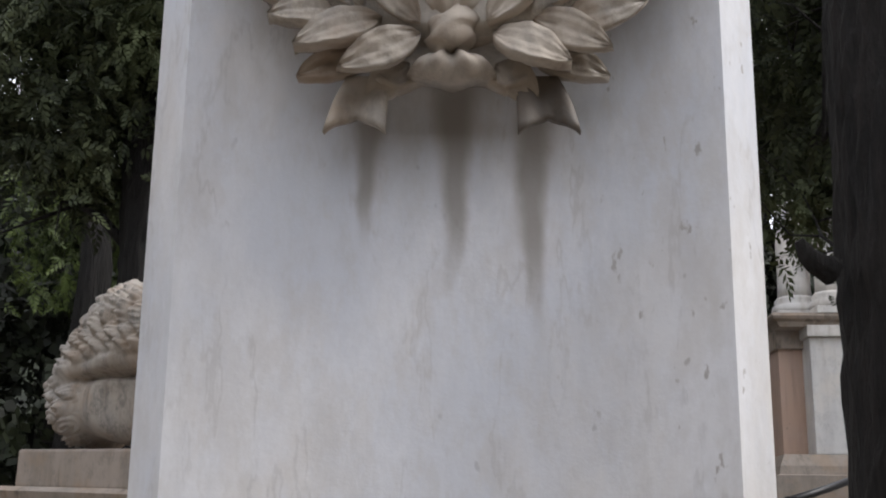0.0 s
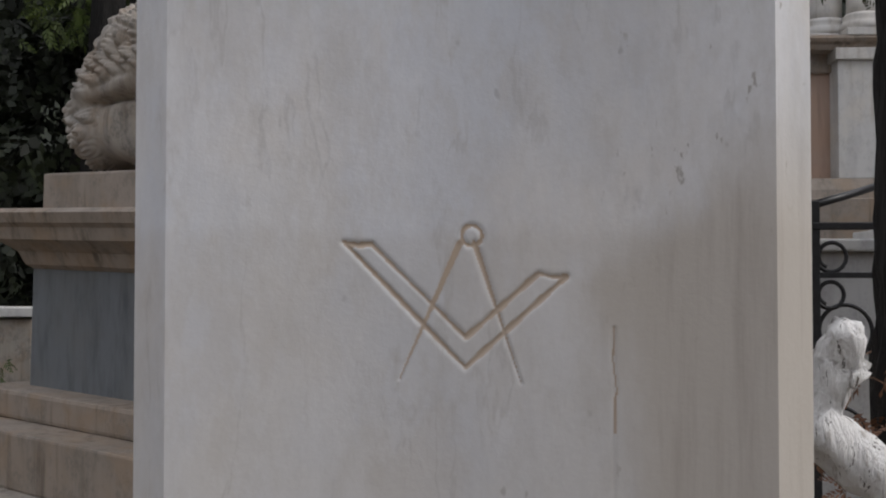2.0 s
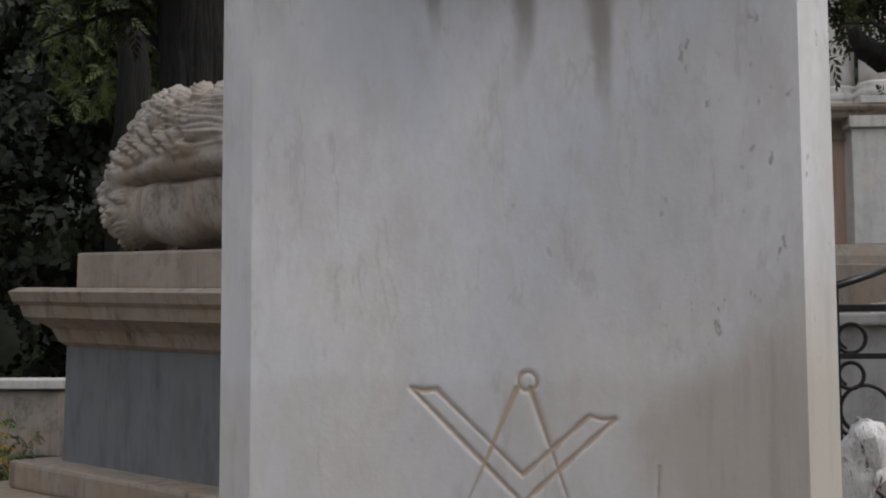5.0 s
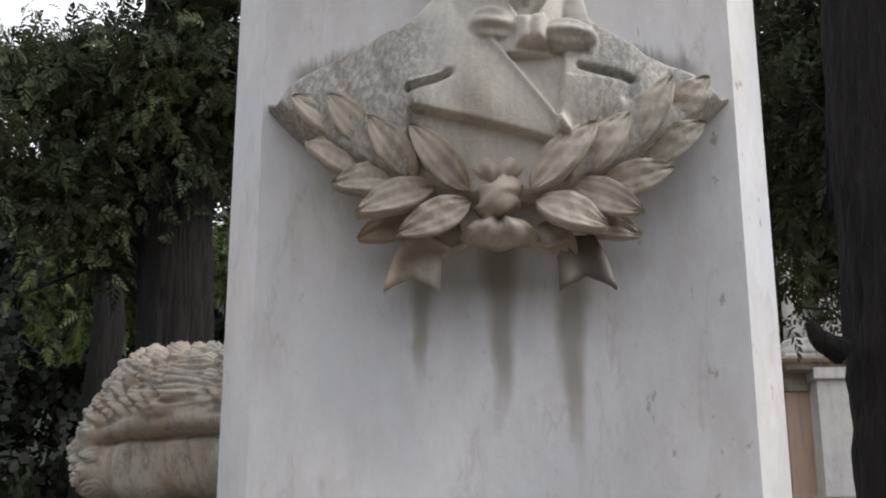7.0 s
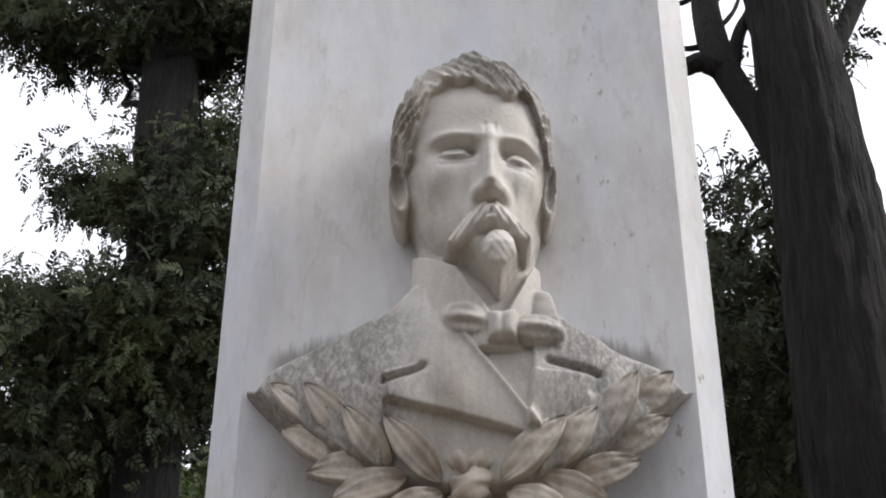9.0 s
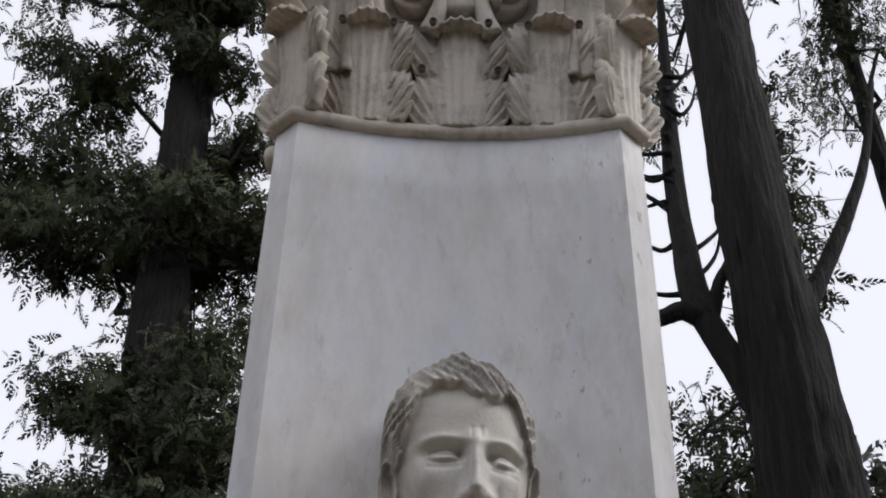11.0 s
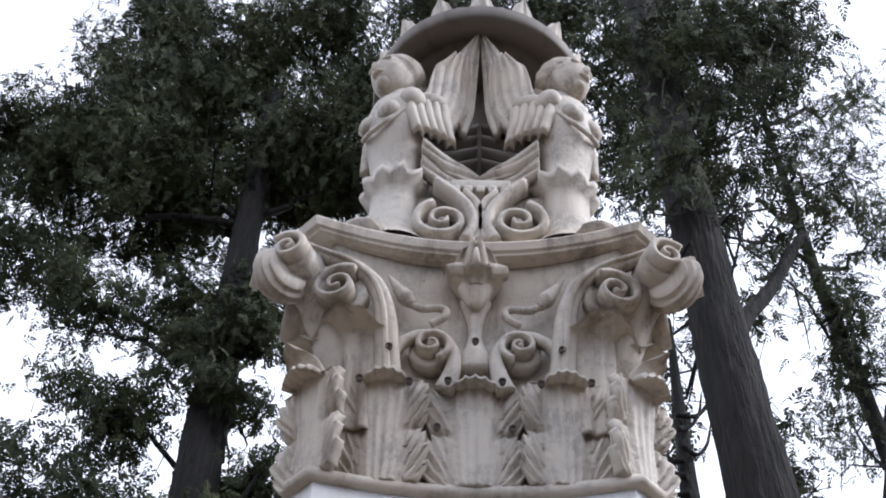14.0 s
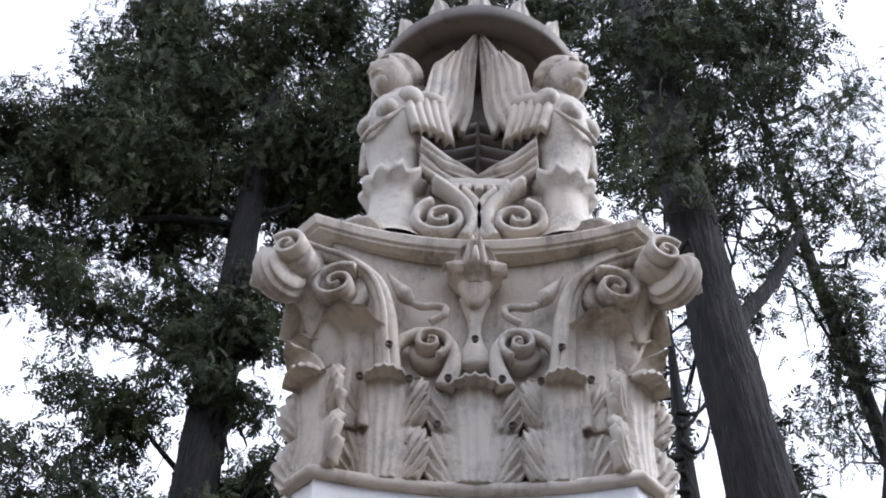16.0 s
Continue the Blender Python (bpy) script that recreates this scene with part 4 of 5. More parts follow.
# ---- the finial: winged figures that carry a dish ----
def leaf_sheet(A, B, flutes, depth, thick, bulge, bend=0.0, n=34, m=30):
    """A fluted sheet between the curves A and B, with ridges that run along them; bulge: its outward direction."""
    A, B, out = bow(A, n), bow(B, n), np.array(bulge, float)
    r = np.linspace(0, 1, m)
    G = A[:, None, :] * (1 - r)[None, :, None] + B[:, None, :] * r[None, :, None]
    S, R = np.meshgrid(np.linspace(0, 1, n), r, indexing="ij")
    wave = np.abs(np.sin(math.pi * flutes * (R + bend * S)))
    G = G + out * (depth * wave + 0.5 * np.linalg.norm(out) * thick * np.sin(math.pi * R))[..., None]
    return shell(G, -out * thick)


def ball(c, r, m=20, rip=0.0):
    V = [(c[0] + r[0] * math.cos(e) * math.cos(t) * (1 + rip * math.sin(9 * t + 14 * e)), c[1] + r[1] * math.cos(e) * math.sin(t) * (1 + rip * math.sin(9 * t + 14 * e)), c[2] + r[2] * math.sin(e)) for e in np.linspace(-1.57, 1.57, m) for t in np.linspace(0, 6.2832, m, endpoint=False)]
    return np.array(V), grid_faces(m, m, True)


def figure():
    """A plain winged figure on the corner (-1, -1) of the block, in places from the axis of the stele; one mesh."""
    P = [(0.120, 4.00), (0.104, 4.03), (0.084, 4.08), (0.068, 4.15), (0.062, 4.22), (0.064, 4.265), (0.088, 4.285), (0.092, 4.305), (0.066, 4.318), (0.068, 4.38), (0.076, 4.47), (0.078, 4.475), (0.083, 4.55), (0.085, 4.61), (0.076, 4.655), (0.050, 4.690), (0.038, 4.710), (0.037, 4.77)]
    n = 32
    V = []
    for r, z in P:
        for i in range(n):
            a = 2 * math.pi * i / n
            hem = 4.27 < z < 4.31
            k = r * (1 + (0.09 * math.cos(10 * a) if hem else 0.0))
            V.append((k * math.cos(a), 0.86 * k * math.sin(a) - 0.022 * float(sm(np.array(z), 4.31, 4.57)), z + (0.012 * math.cos(10 * a) if hem else 0)))
    bits = [(np.array(V), grid_faces(n, len(P), True))]
    bits += [ball((0, -0.045, 4.815), (0.058, 0.070, 0.088)), ball((0, -0.112, 4.803), (0.011, 0.016, 0.022), 10), ball((0, -0.076, 4.755), (0.026, 0.026, 0.022), 12), ball((0, -0.100, 4.777), (0.022, 0.018, 0.008), 10)]
    bits += [ball((0, -0.022, 4.850), (0.070, 0.076, 0.070), 36, 0.05), ball((0, 0.040, 4.815), (0.046, 0.046, 0.060), 24, 0.05), ball((0, -0.100, 4.833), (0.046, 0.014, 0.010), 12)]
    for s in (-1, 1):
        bits.append(ball((s * 0.076, -0.030, 4.630), (0.034, 0.040, 0.044), 16))
        bits.append(ball((s * 0.036, -0.078, 4.565), (0.036, 0.026, 0.034), 14))
        bits.append(tube(bow([(s * 0.072, -0.052, 4.565), (s * 0.048, -0.086, 4.500), (0, -0.100, 4.475)]), [0.007] * 26, 7))
    V, F = join(bits)
    c = math.sqrt(0.5)
    x, y = V[:, 0].copy(), V[:, 1] - 0.305
    V[:, 0], V[:, 1] = c * (x + y), c * (y - x)
    bits = [(V, F)]
    # the wing towards the front, then its mirror across the diagonal
    wing = [leaf_sheet([(-0.180, -0.262, 4.650), (-0.150, -0.262, 4.720), (-0.142, -0.262, 4.800), (-0.130, -0.262, 4.880), (-0.080, -0.262, 4.945)],
                       [(-0.130, -0.235, 4.540), (-0.070, -0.215, 4.600), (-0.035, -0.205, 4.700), (-0.025, -0.210, 4.820), (-0.030, -0.235, 4.940)], 4.5, 0.013, 0.022, (0.25, -0.96, 0.1), 0.25),
            leaf_sheet([(-0.100, -0.235, 4.640), (-0.080, -0.240, 4.800), (-0.076, -0.250, 4.920), (-0.050, -0.252, 5.010), (-0.020, -0.255, 5.055)],
                       [(-0.040, -0.180, 4.620), (-0.018, -0.175, 4.740), (-0.012, -0.190, 4.860), (-0.006, -0.220, 4.970), (-0.003, -0.250, 5.055)], 2.5, 0.012, 0.022, (0.2, -0.97, 0.1))]
    # short feathers that hang from the shoulder
    for k in range(5):
        f = k / 4
        top = np.array((-0.190 + 0.092 * f, -0.282 + 0.022 * f, 4.655 - 0.020 * f))
        low = np.array((-0.160 + 0.085 * f, -0.300 + 0.050 * f, 4.462 + 0.012 * f + 0.016 * math.sin(3 * f)))
        q = np.array((0.0165, 0.005, 0))
        wing.append(leaf_sheet([top - q, (top + low) / 2 - 1.15 * q + (-0.006, -0.008, 0), low - q * 0.8], [top + q, (top + low) / 2 + 1.15 * q + (-0.006, -0.008, 0), low + q * 0.8], 1.0, 0.010, 0.020, (0.1, -0.98, 0), n=18, m=9))
    wing.append(ball((-0.150, -0.262, 4.660), (0.060, 0.032, 0.036), 22, 0.06))
    # the drapery that sweeps from the hip to the middle
    for dz, dy, w in ((0.0, 0.0, 0.050), (-0.062, 0.012, 0.056)):
        wing.append(leaf_sheet([(-0.150, -0.285 + dy, 4.445 + dz), (-0.095, -0.255 + dy, 4.415 + dz), (-0.045, -0.215 + dy, 4.425 + dz), (-0.004, -0.195 + dy, 4.405 + dz)],
                               [(-0.150, -0.285 + dy, 4.445 + dz - w), (-0.090, -0.262 + dy, 4.385 + dz - w), (-0.045, -0.232 + dy, 4.395 + dz - w * 1.2), (-0.004, -0.205 + dy, 4.385 + dz - w)], 2.5, 0.009, 0.024, (0.2, -0.97, 0.0), 0.6))
    W = join(wing)
    bits += [W, (W[0][:, [1, 0, 2]], [f[::-1] for f in W[1]])]
    return mesh_of("winged_figure", *join(bits), CARVED)


def finial():
    base = thing("finial_base", "carved stone base block with paired scrolls on the capital", "finial")
    slab = [(3.914, 0.345, 0.10, 0.045), (3.945, 0.340, 0.10, 0.045), (3.985, 0.325, 0.10, 0.040), (4.0, 0.310, 0.10, 0.040)]
    part("slab", mesh_of("slab", *rings(hollow_square, slab), CARVED), base)
    core = [(3.998, 0.225, 0.05, 0.03), (4.12, 0.215, 0.05, 0.03), (4.22, 0.220, 0.05, 0.04), (4.255, 0.245, 0.05, 0.05), (4.275, 0.252, 0.05, 0.05), (4.295, 0.235, 0.05, 0.05), (4.40, 0.20, 0.05, 0.05)]
    part("core", mesh_of("core", *rings(hollow_square, core), CARVED), base)
    # added block that closes the gap, coloured dark for the hollow's shade
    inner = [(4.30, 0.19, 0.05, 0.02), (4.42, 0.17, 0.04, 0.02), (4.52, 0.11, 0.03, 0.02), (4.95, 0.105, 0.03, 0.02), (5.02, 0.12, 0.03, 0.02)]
    part("inner_block", mesh_of("inner_block", *rings(hollow_square, inner), SOOT_SHADE), base, "added inner block painted dark as the shaded hollow")
    one = join([scroll(0.072, 1.75, 1.9, 1, 0.0095, 0.032), strap(bow([(0.052, 0.0, -0.070), (0.074, 0, -0.020), (0.066, 0, 0.050), (0.030, 0, 0.110), (-0.020, 0, 0.165)]), (0, -1, 0), np.linspace(0.016, 0.010, 26), 0.030),
                strap(bow([(0.074, 0.0, -0.070), (0.094, 0, 0.020), (0.080, 0, 0.085), (0.050, 0, 0.130)]), (0, -1, 0), np.linspace(0.014, 0.007, 26), 0.022)])
    s1, s2 = mesh_of("base_scroll", *one, CARVED), mesh_of("base_scroll", *mirrored(one), CARVED)
    knob = mesh_of("corner_lump", *ball((0, 0, 0), (0.075, 0.055, 0.040), 16, 0.10), CARVED)
    hem = mesh_of("toothed_band", *block(-0.075, 0.075, -0.02, 0.02, -0.018, 0.018, 0.006), CARVED)
    nib = mesh_of("band_tooth", *block(-0.011, 0.011, -0.02, 0.02, -0.026, 0.0, 0.005), CARVED)
    for k in range(4):
        rot = Matrix.Translation((CX + 0.010, CY, 0)) @ pose(0, 0, 0, 0, 0, 90 * k)
        part("base_scroll", s1, base, m=rot @ pose(-0.088, 0.046 - CY, 4.072))
        part("base_scroll", s2, base, m=rot @ pose(0.088, 0.046 - CY, 4.072))
        part("toothed_band", hem, base, m=rot @ pose(0, 0.070 - CY, 4.262))
        for i in range(5):
            part("band_tooth", nib, base, m=rot @ pose(-0.06 + 0.03 * i, 0.066 - CY, 4.250))
        part("corner_lump", knob, base, m=rot @ pose(-0.285, -0.285, 4.005, 0, 0, -45), label="worn lump at the block's corner")
    # feathers in the hollow, with its shade painted into their dark colour
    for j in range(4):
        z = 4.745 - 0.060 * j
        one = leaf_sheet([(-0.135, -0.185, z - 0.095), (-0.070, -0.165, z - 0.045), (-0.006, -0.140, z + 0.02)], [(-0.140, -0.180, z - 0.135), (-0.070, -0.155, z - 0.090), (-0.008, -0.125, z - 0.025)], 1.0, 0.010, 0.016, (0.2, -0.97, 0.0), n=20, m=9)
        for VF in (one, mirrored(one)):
            me = mesh_of("inner_feather", *VF, SOOT_SHADE)
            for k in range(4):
                part("inner_feather", me, base, m=Matrix.Translation((CX + 0.010, CY, 0)) @ pose(0, 0, 0, 0, 0, 90 * k), label="feather painted dark as the shade in the hollow")
    me = figure()
    for k in range(4):
        ob = part("winged_figure", me, m=Matrix.Translation((CX + 0.010, CY, 0)) @ pose(0, 0, 0, 0, 0, 90 * k))
        tagged(ob, "plain carved stone winged figure holding up the dish", "statue", "figures under the dish")
    dish = thing("stone_dish", "round carved stone dish with a toothed rim", "dish")
    prof = [(0.06, 5.02), (0.16, 5.05), (0.225, 5.062), (0.230, 5.070), (0.255, 5.072), (0.262, 5.055), (0.328, 5.058), (0.335, 5.075), (0.338, 5.115), (0.327, 5.130), (0.20, 5.15), (0.10, 5.26)]
    # the bowl's sooty dark colour also paints the shade of its underside
    part("bowl", mesh_of("bowl", *lathe(prof, 64, (CX + 0.012, CY)), SOOT_SHADE), dish)
    U, W = np.meshgrid(np.linspace(-1, 1, 15), np.linspace(0, 1, 10))
    G = np.stack([U * (0.048 - 0.020 * W ** 0.4) * np.sqrt(np.clip(1 - W ** 3, 0.02, 1)), -0.016 * (1 - U ** 2) - 0.010 * W + 0.004 * np.cos(U * 9), W * 0.090], -1)
    tooth = mesh_of("tooth", *shell(G, np.array([0, 0.026, 0])), CARVED)
    for k in range(16):
        part("tooth", tooth, dish, m=Matrix.Translation((CX + 0.012, CY, 5.118)) @ pose(0, 0, 0, 0, 0, 22.5 * k) @ pose(0, -0.316, 0))


finial()


# ---- trees ----
def spray_cloud(name, centres, sizes, seed, droop=0.5, leafy=9, thin=0.066):
    """Many small drooping sprays as one mesh: each a frond of pointed leaflets."""
    rng = np.random.RandomState(seed)
    quads = []
    for i in range(leafy):
        f = i / (leafy - 1)
        sd = (-1) ** i
        a = np.array([f * 0.8, 0, -0.25 * f * f])
        ang = sd * (0.95 - 0.75 * f)
        L = 0.42 * (1 - 0.45 * f)
        d = np.array([math.cos(ang), math.sin(ang), -0.12])
        s = np.array([-math.sin(ang), math.cos(ang), 0.35 * sd])
        quads.append([a, a + d * L * 0.45 + s * thin, a + d * L, a + d * L * 0.45 - s * thin])
    T = np.array(quads).reshape(-1, 3)
    n = len(centres)
    yaw, pitch, roll = rng.uniform(0, 6.283, n), -droop + rng.normal(0, 0.55, n), rng.uniform(-1.4, 1.4, n)
    cy, sy, cp, sp, cr, sr = np.cos(yaw), np.sin(yaw), np.cos(pitch), np.sin(pitch), np.cos(roll), np.sin(roll)
    R = np.zeros((n, 3, 3))
    R[:, 0, 0], R[:, 1, 0], R[:, 2, 0] = cy * cp, sy * cp, sp
    ax = np.stack([-sy, cy, 0 * cy], -1)
    up = np.cross(R[:, :, 0], ax)
    R[:, :, 1] = ax * cr[:, None] + up * sr[:, None]
    R[:, :, 2] = np.cross(R[:, :, 0], R[:, :, 1])
    V = (np.einsum("nij,kj->nki", R, T) * np.asarray(sizes)[:, None, None] + np.asarray(centres)[:, None, :]).reshape(-1, 3)
    me = bpy.data.meshes.new(name)
    nq = len(V) // 4
    me.vertices.add(len(V))
    me.vertices.foreach_set("co", V.astype(np.float32).ravel())
    me.loops.add(len(V))
    me.loops.foreach_set("vertex_index", np.arange(len(V), dtype=np.int32))
    me.polygons.add(nq)
    me.polygons.foreach_set("loop_start", np.arange(0, len(V), 4, dtype=np.int32))
    me.update(calc_edges=True)
    return me


def clumps(masses, per, size, seed, squash=0.75):
    """Centres and sizes of sprays gathered in uneven tufts within each mass (x, y, z, r)."""
    rng = np.random.RandomState(seed)
    C, S = [], []
    for x, y, z, r in masses:
        tufts = max(3, int(16 * r + 4))
        T = rng.normal(0, 0.42, (tufts, 3)) * r
        T[:, 2] *= squash
        k = int(per * r * r / tufts) + 2
        for t in T:
            P = t + rng.normal(0, 1, (k, 3)) * np.array([0.15, 0.15, 0.10]) * (0.35 + r)
            C.append(P + (x, y, z))
            S.append(size * rng.uniform(0.6, 1.35, k))
    return np.concatenate(C), np.concatenate(S)


def limbs(trunk, masses, seed, r0=0.05):
    rng = np.random.RandomState(seed)
    T = np.array(trunk)
    out = []
    for k, (x, y, z, r) in enumerate(masses):
        zb = np.clip(z - rng.uniform(0.0, 0.9) - 0.25 * abs(x - T[0, 0]), T[0, 2] + 0.3, T[-1, 2])
        b = np.array([np.interp(zb, T[:, 2], T[:, i]) for i in range(3)])
        e = np.array([x, y, z])
        f = np.linspace(0, 1, 7)[:, None]
        sway = rng.normal(0, 0.07, (7, 3)) * np.sin(math.pi * f)
        P = b + (e - b) * f + np.array([0, 0, -0.25]) * np.sin(math.pi * f) * np.linalg.norm(e - b) * 0.25 + sway
        out.append((1, tube(P, r0 * np.linspace(1, 0.22, 7) * (0.6 + 0.5 * min(1, r)), 6, 0.1, k)))
        for j in range(4):
            g = P[rng.randint(3, 7)]
            h = g + rng.normal(0, 0.5, 3) * max(r, 0.3)
            m = (g + h) / 2 + rng.normal(0, 0.06, 3)
            out.append((0, tube([g, m, h], r0 * np.array([0.26, 0.18, 0.06]), 4, 0.0, j)))
    return out


def furrow(G, P, z, seed):
    """Long ridges of bark that wander, split and join along the trunk."""
    rng = np.random.RandomState(seed + 70)
    a = np.linspace(0, 2 * math.pi, G.shape[1], endpoint=False)[None, :]
    w = z[:, None]
    h = 0
    for k in range(9):
        m = rng.randint(5, 22)
        h = h + np.sin(m * a + rng.uniform(1, 7) * w + 1.3 * np.sin(rng.uniform(1, 4) * w + rng.uniform(0, 6)) + rng.uniform(0, 6)) / 9 ** 0.5
    bump = np.clip(np.abs(h), 0, 1.2) * 0.085 - 0.04 + 0.03 * rng.normal(0, 1, G.shape[:2]) * 0.5
    return P[:, None, :] + (G - P[:, None, :]) * (1 + bump)[..., None]


def tree(label, trunk, masses, per, size, seed, bark=None, leaf=None, r0=0.05, extra=(), lumps=0.05):
    bark, leaf = bark or DARKBARK, leaf or CYPRESS
    ob = thing("tree", label, "tree", "cemetery trees", m=Matrix.Translation(trunk[0][:3]))
    inv = Matrix.Translation([-c for c in trunk[0][:3]])
    T = np.array(trunk)
    z = np.linspace(T[0, 2], T[-1, 2], 220)
    soft = np.hanning(23) / np.hanning(23).sum()
    P = np.stack([np.convolve(np.pad(np.interp(z, T[:, 2], T[:, k]), 11, "edge"), soft, "valid") for k in (0, 1)] + [z], -1)
    VF = tube(P, np.interp(z, T[:, 2], T[:, 3]), 56, lumps * 0.5, seed)
    V = np.array(VF[0], float)
    V[:220 * 56] = furrow(V[:220 * 56].reshape(220, 56, 3), P, z, seed).reshape(-1, 3)
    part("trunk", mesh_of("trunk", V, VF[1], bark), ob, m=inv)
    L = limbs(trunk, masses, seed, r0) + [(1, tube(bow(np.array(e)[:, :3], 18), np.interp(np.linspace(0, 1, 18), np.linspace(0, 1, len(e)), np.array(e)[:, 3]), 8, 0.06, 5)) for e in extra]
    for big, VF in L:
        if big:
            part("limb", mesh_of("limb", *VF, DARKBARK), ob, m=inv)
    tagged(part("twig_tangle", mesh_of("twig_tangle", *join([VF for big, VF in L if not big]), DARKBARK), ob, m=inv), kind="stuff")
    C, S = clumps(masses, per, size, seed)
    me = spray_cloud("crown", C, S, seed)
    me.materials.append(leaf)
    part("crown", me, ob, m=inv)
    return ob


LEFT_A = ((-3.07, 5.5, 7.12, 0.42), (-2.49, 5.5, 7.06, 0.5), (-1.68, 5.5, 7.16, 0.5), (-1.7, 5.5, 6.14, 0.55), (-2.13, 5.5, 5.78, 0.5), (-2.55, 5.5, 5.85, 0.35), (-1.58, 5.5, 5.27, 0.6), (-2.67, 5.5, 4.8, 0.8), (-2.16, 5.5, 4.59, 0.8), (-1.51, 5.5, 4.47, 0.8), (-2.57, 5.5, 4.0, 0.7), (-4.41, 5.5, 12.26, 0.8), (-3.19, 5.5, 12.18, 0.9), (-2.01, 5.5, 12.3, 0.9), (-1.17, 5.5, 12.21, 0.6), (-3.57, 5.5, 10.07, 0.45), (-2.63, 5.5, 10.09, 0.55), (-1.85, 5.5, 10.11, 0.5))
LEFT_B = ((-2.87, 5.8, 9.0, 0.5), (-3.35, 5.8, 7.9, 0.5), (-2.47, 5.8, 7.45, 0.55), (-1.76, 5.8, 8.12, 0.35), (-1.72, 5.8, 7.22, 0.5), (-4.03, 5.8, 16.44, 0.9), (-2.03, 5.8, 15.86, 0.9), (-4.55, 5.8, 13.52, 0.8), (-3.26, 5.8, 13.7, 0.9), (-1.63, 5.8, 12.8, 0.9), (-4.26, 5.8, 10.99, 0.5), (-2.88, 5.8, 15.07, 0.8), (-1.25, 5.8, 14.42, 0.7), (-3.4, 5.8, 11.98, 0.7))
MIDDLE = ((-0.57, 5.0, 14.98, 0.8), (1.1, 5.0, 15.35, 0.8), (2.06, 5.0, 14.49, 0.7), (1.97, 5.0, 12.59, 0.6), (1.36, 5.0, 11.71, 0.4), (0.51, 5.0, 14.16, 0.8), (-0.68, 5.0, 11.95, 0.6))
RIGHT = ((2.15, 3.2, 11.51, 0.45), (2.53, 3.2, 10.89, 0.4), (2.47, 3.2, 9.46, 0.3), (2.72, 3.2, 9.09, 0.4), (3.07, 3.2, 10.15, 0.3), (2.77, 3.2, 8.34, 0.3), (2.1, 3.2, 9.07, 0.2), (2.29, 3.2, 7.61, 0.2), (2.43, 3.2, 7.29, 0.25), (1.99, 3.2, 7.94, 0.2), (2.36, 3.2, 7.04, 0.3), (2.29, 3.2, 7.66, 0.25), (2.17, 3.2, 6.48, 0.25), (1.64, 3.2, 8.9, 0.2))
NEAR = ((1.16, 3.0, 4.31, 0.2), (1.1, 3.0, 4.04, 0.2), (1.12, 3.0, 3.7, 0.4), (1.39, 3.0, 3.65, 0.5), (1.6, 3.0, 3.41, 0.5), (1.18, 3.0, 3.25, 0.5), (1.48, 3.0, 3.02, 0.5), (1.25, 3.0, 2.96, 0.4), (1.02, 2.3, 3.5, 0.35), (1.2, 2.3, 3.39, 0.4), (0.99, 2.3, 3.19, 0.25), (1.16, 2.3, 3.03, 0.3), (1.06, 2.3, 2.86, 0.07), (1.01, 2.3, 2.66, 0.05), (1.29, 2.3, 3.21, 0.4))
MORE = tuple((x, y, z, r * 0.95) for x, y, z, r in MIDDLE) + ((2.6, 5.2, 13.4, 0.5), (2.5, 5.2, 15.2, 0.6), (1.6, 5.2, 13.2, 0.4), (1.6, 5.2, 16.5, 0.7), (0.0, 5.2, 16.5, 0.7), (-1.0, 5.2, 13.4, 0.4))
OVER = ((1.12, 2.2, 9.23, 0.28), (1.38, 2.2, 8.84, 0.28), (1.18, 2.2, 7.86, 0.2), (1.78, 2.2, 9.25, 0.28), (1.88, 2.2, 8.55, 0.22), (0.96, 2.2, 7.38, 0.12), (2.19, 2.2, 9.34, 0.25), (1.31, 2.2, 7.39, 0.12), (1.26, 2.6, 8.26, 0.22), (1.09, 2.6, 7.43, 0.12), (1.55, 2.6, 5.97, 0.1), (1.49, 2.6, 5.49, 0.12), (1.5, 2.6, 5.13, 0.12), (1.55, 2.6, 6.78, 0.1))
OVER = tuple((x, y, z, r * 1.3) for x, y, z, r in OVER)
FRONT = tuple((-0.02 + (x + 0.02) * 0.80, 1.45, 1.85 + (z - 1.85) * 0.80, r * 0.75) for x, y, z, r in OVER[:8])
GREEN = ((-3.68, 10.0, 5.91, 0.7), (-4.11, 10.0, 4.71, 0.8), (-3.69, 10.0, 4.36, 0.6), (-4.91, 10.0, 7.07, 0.5), (-2.86, 10.0, 4.81, 0.7))

LEFT_A = LEFT_A + ((-2.0, 5.2, 8.8, 0.28), (-1.9, 5.2, 9.6, 0.35), (-2.3, 5.2, 9.3, 0.28), (-1.85, 5.2, 7.3, 0.25), (-1.73, 5.4, 9.45, 0.22), (-1.69, 5.4, 8.76, 0.24), (-1.5, 5.4, 8.15, 0.24))
LEFT_B = LEFT_B + ((-4.3, 5.8, 14.6, 0.4), (-5.2, 5.8, 13.4, 0.4), (-3.4, 5.8, 14.8, 0.45))

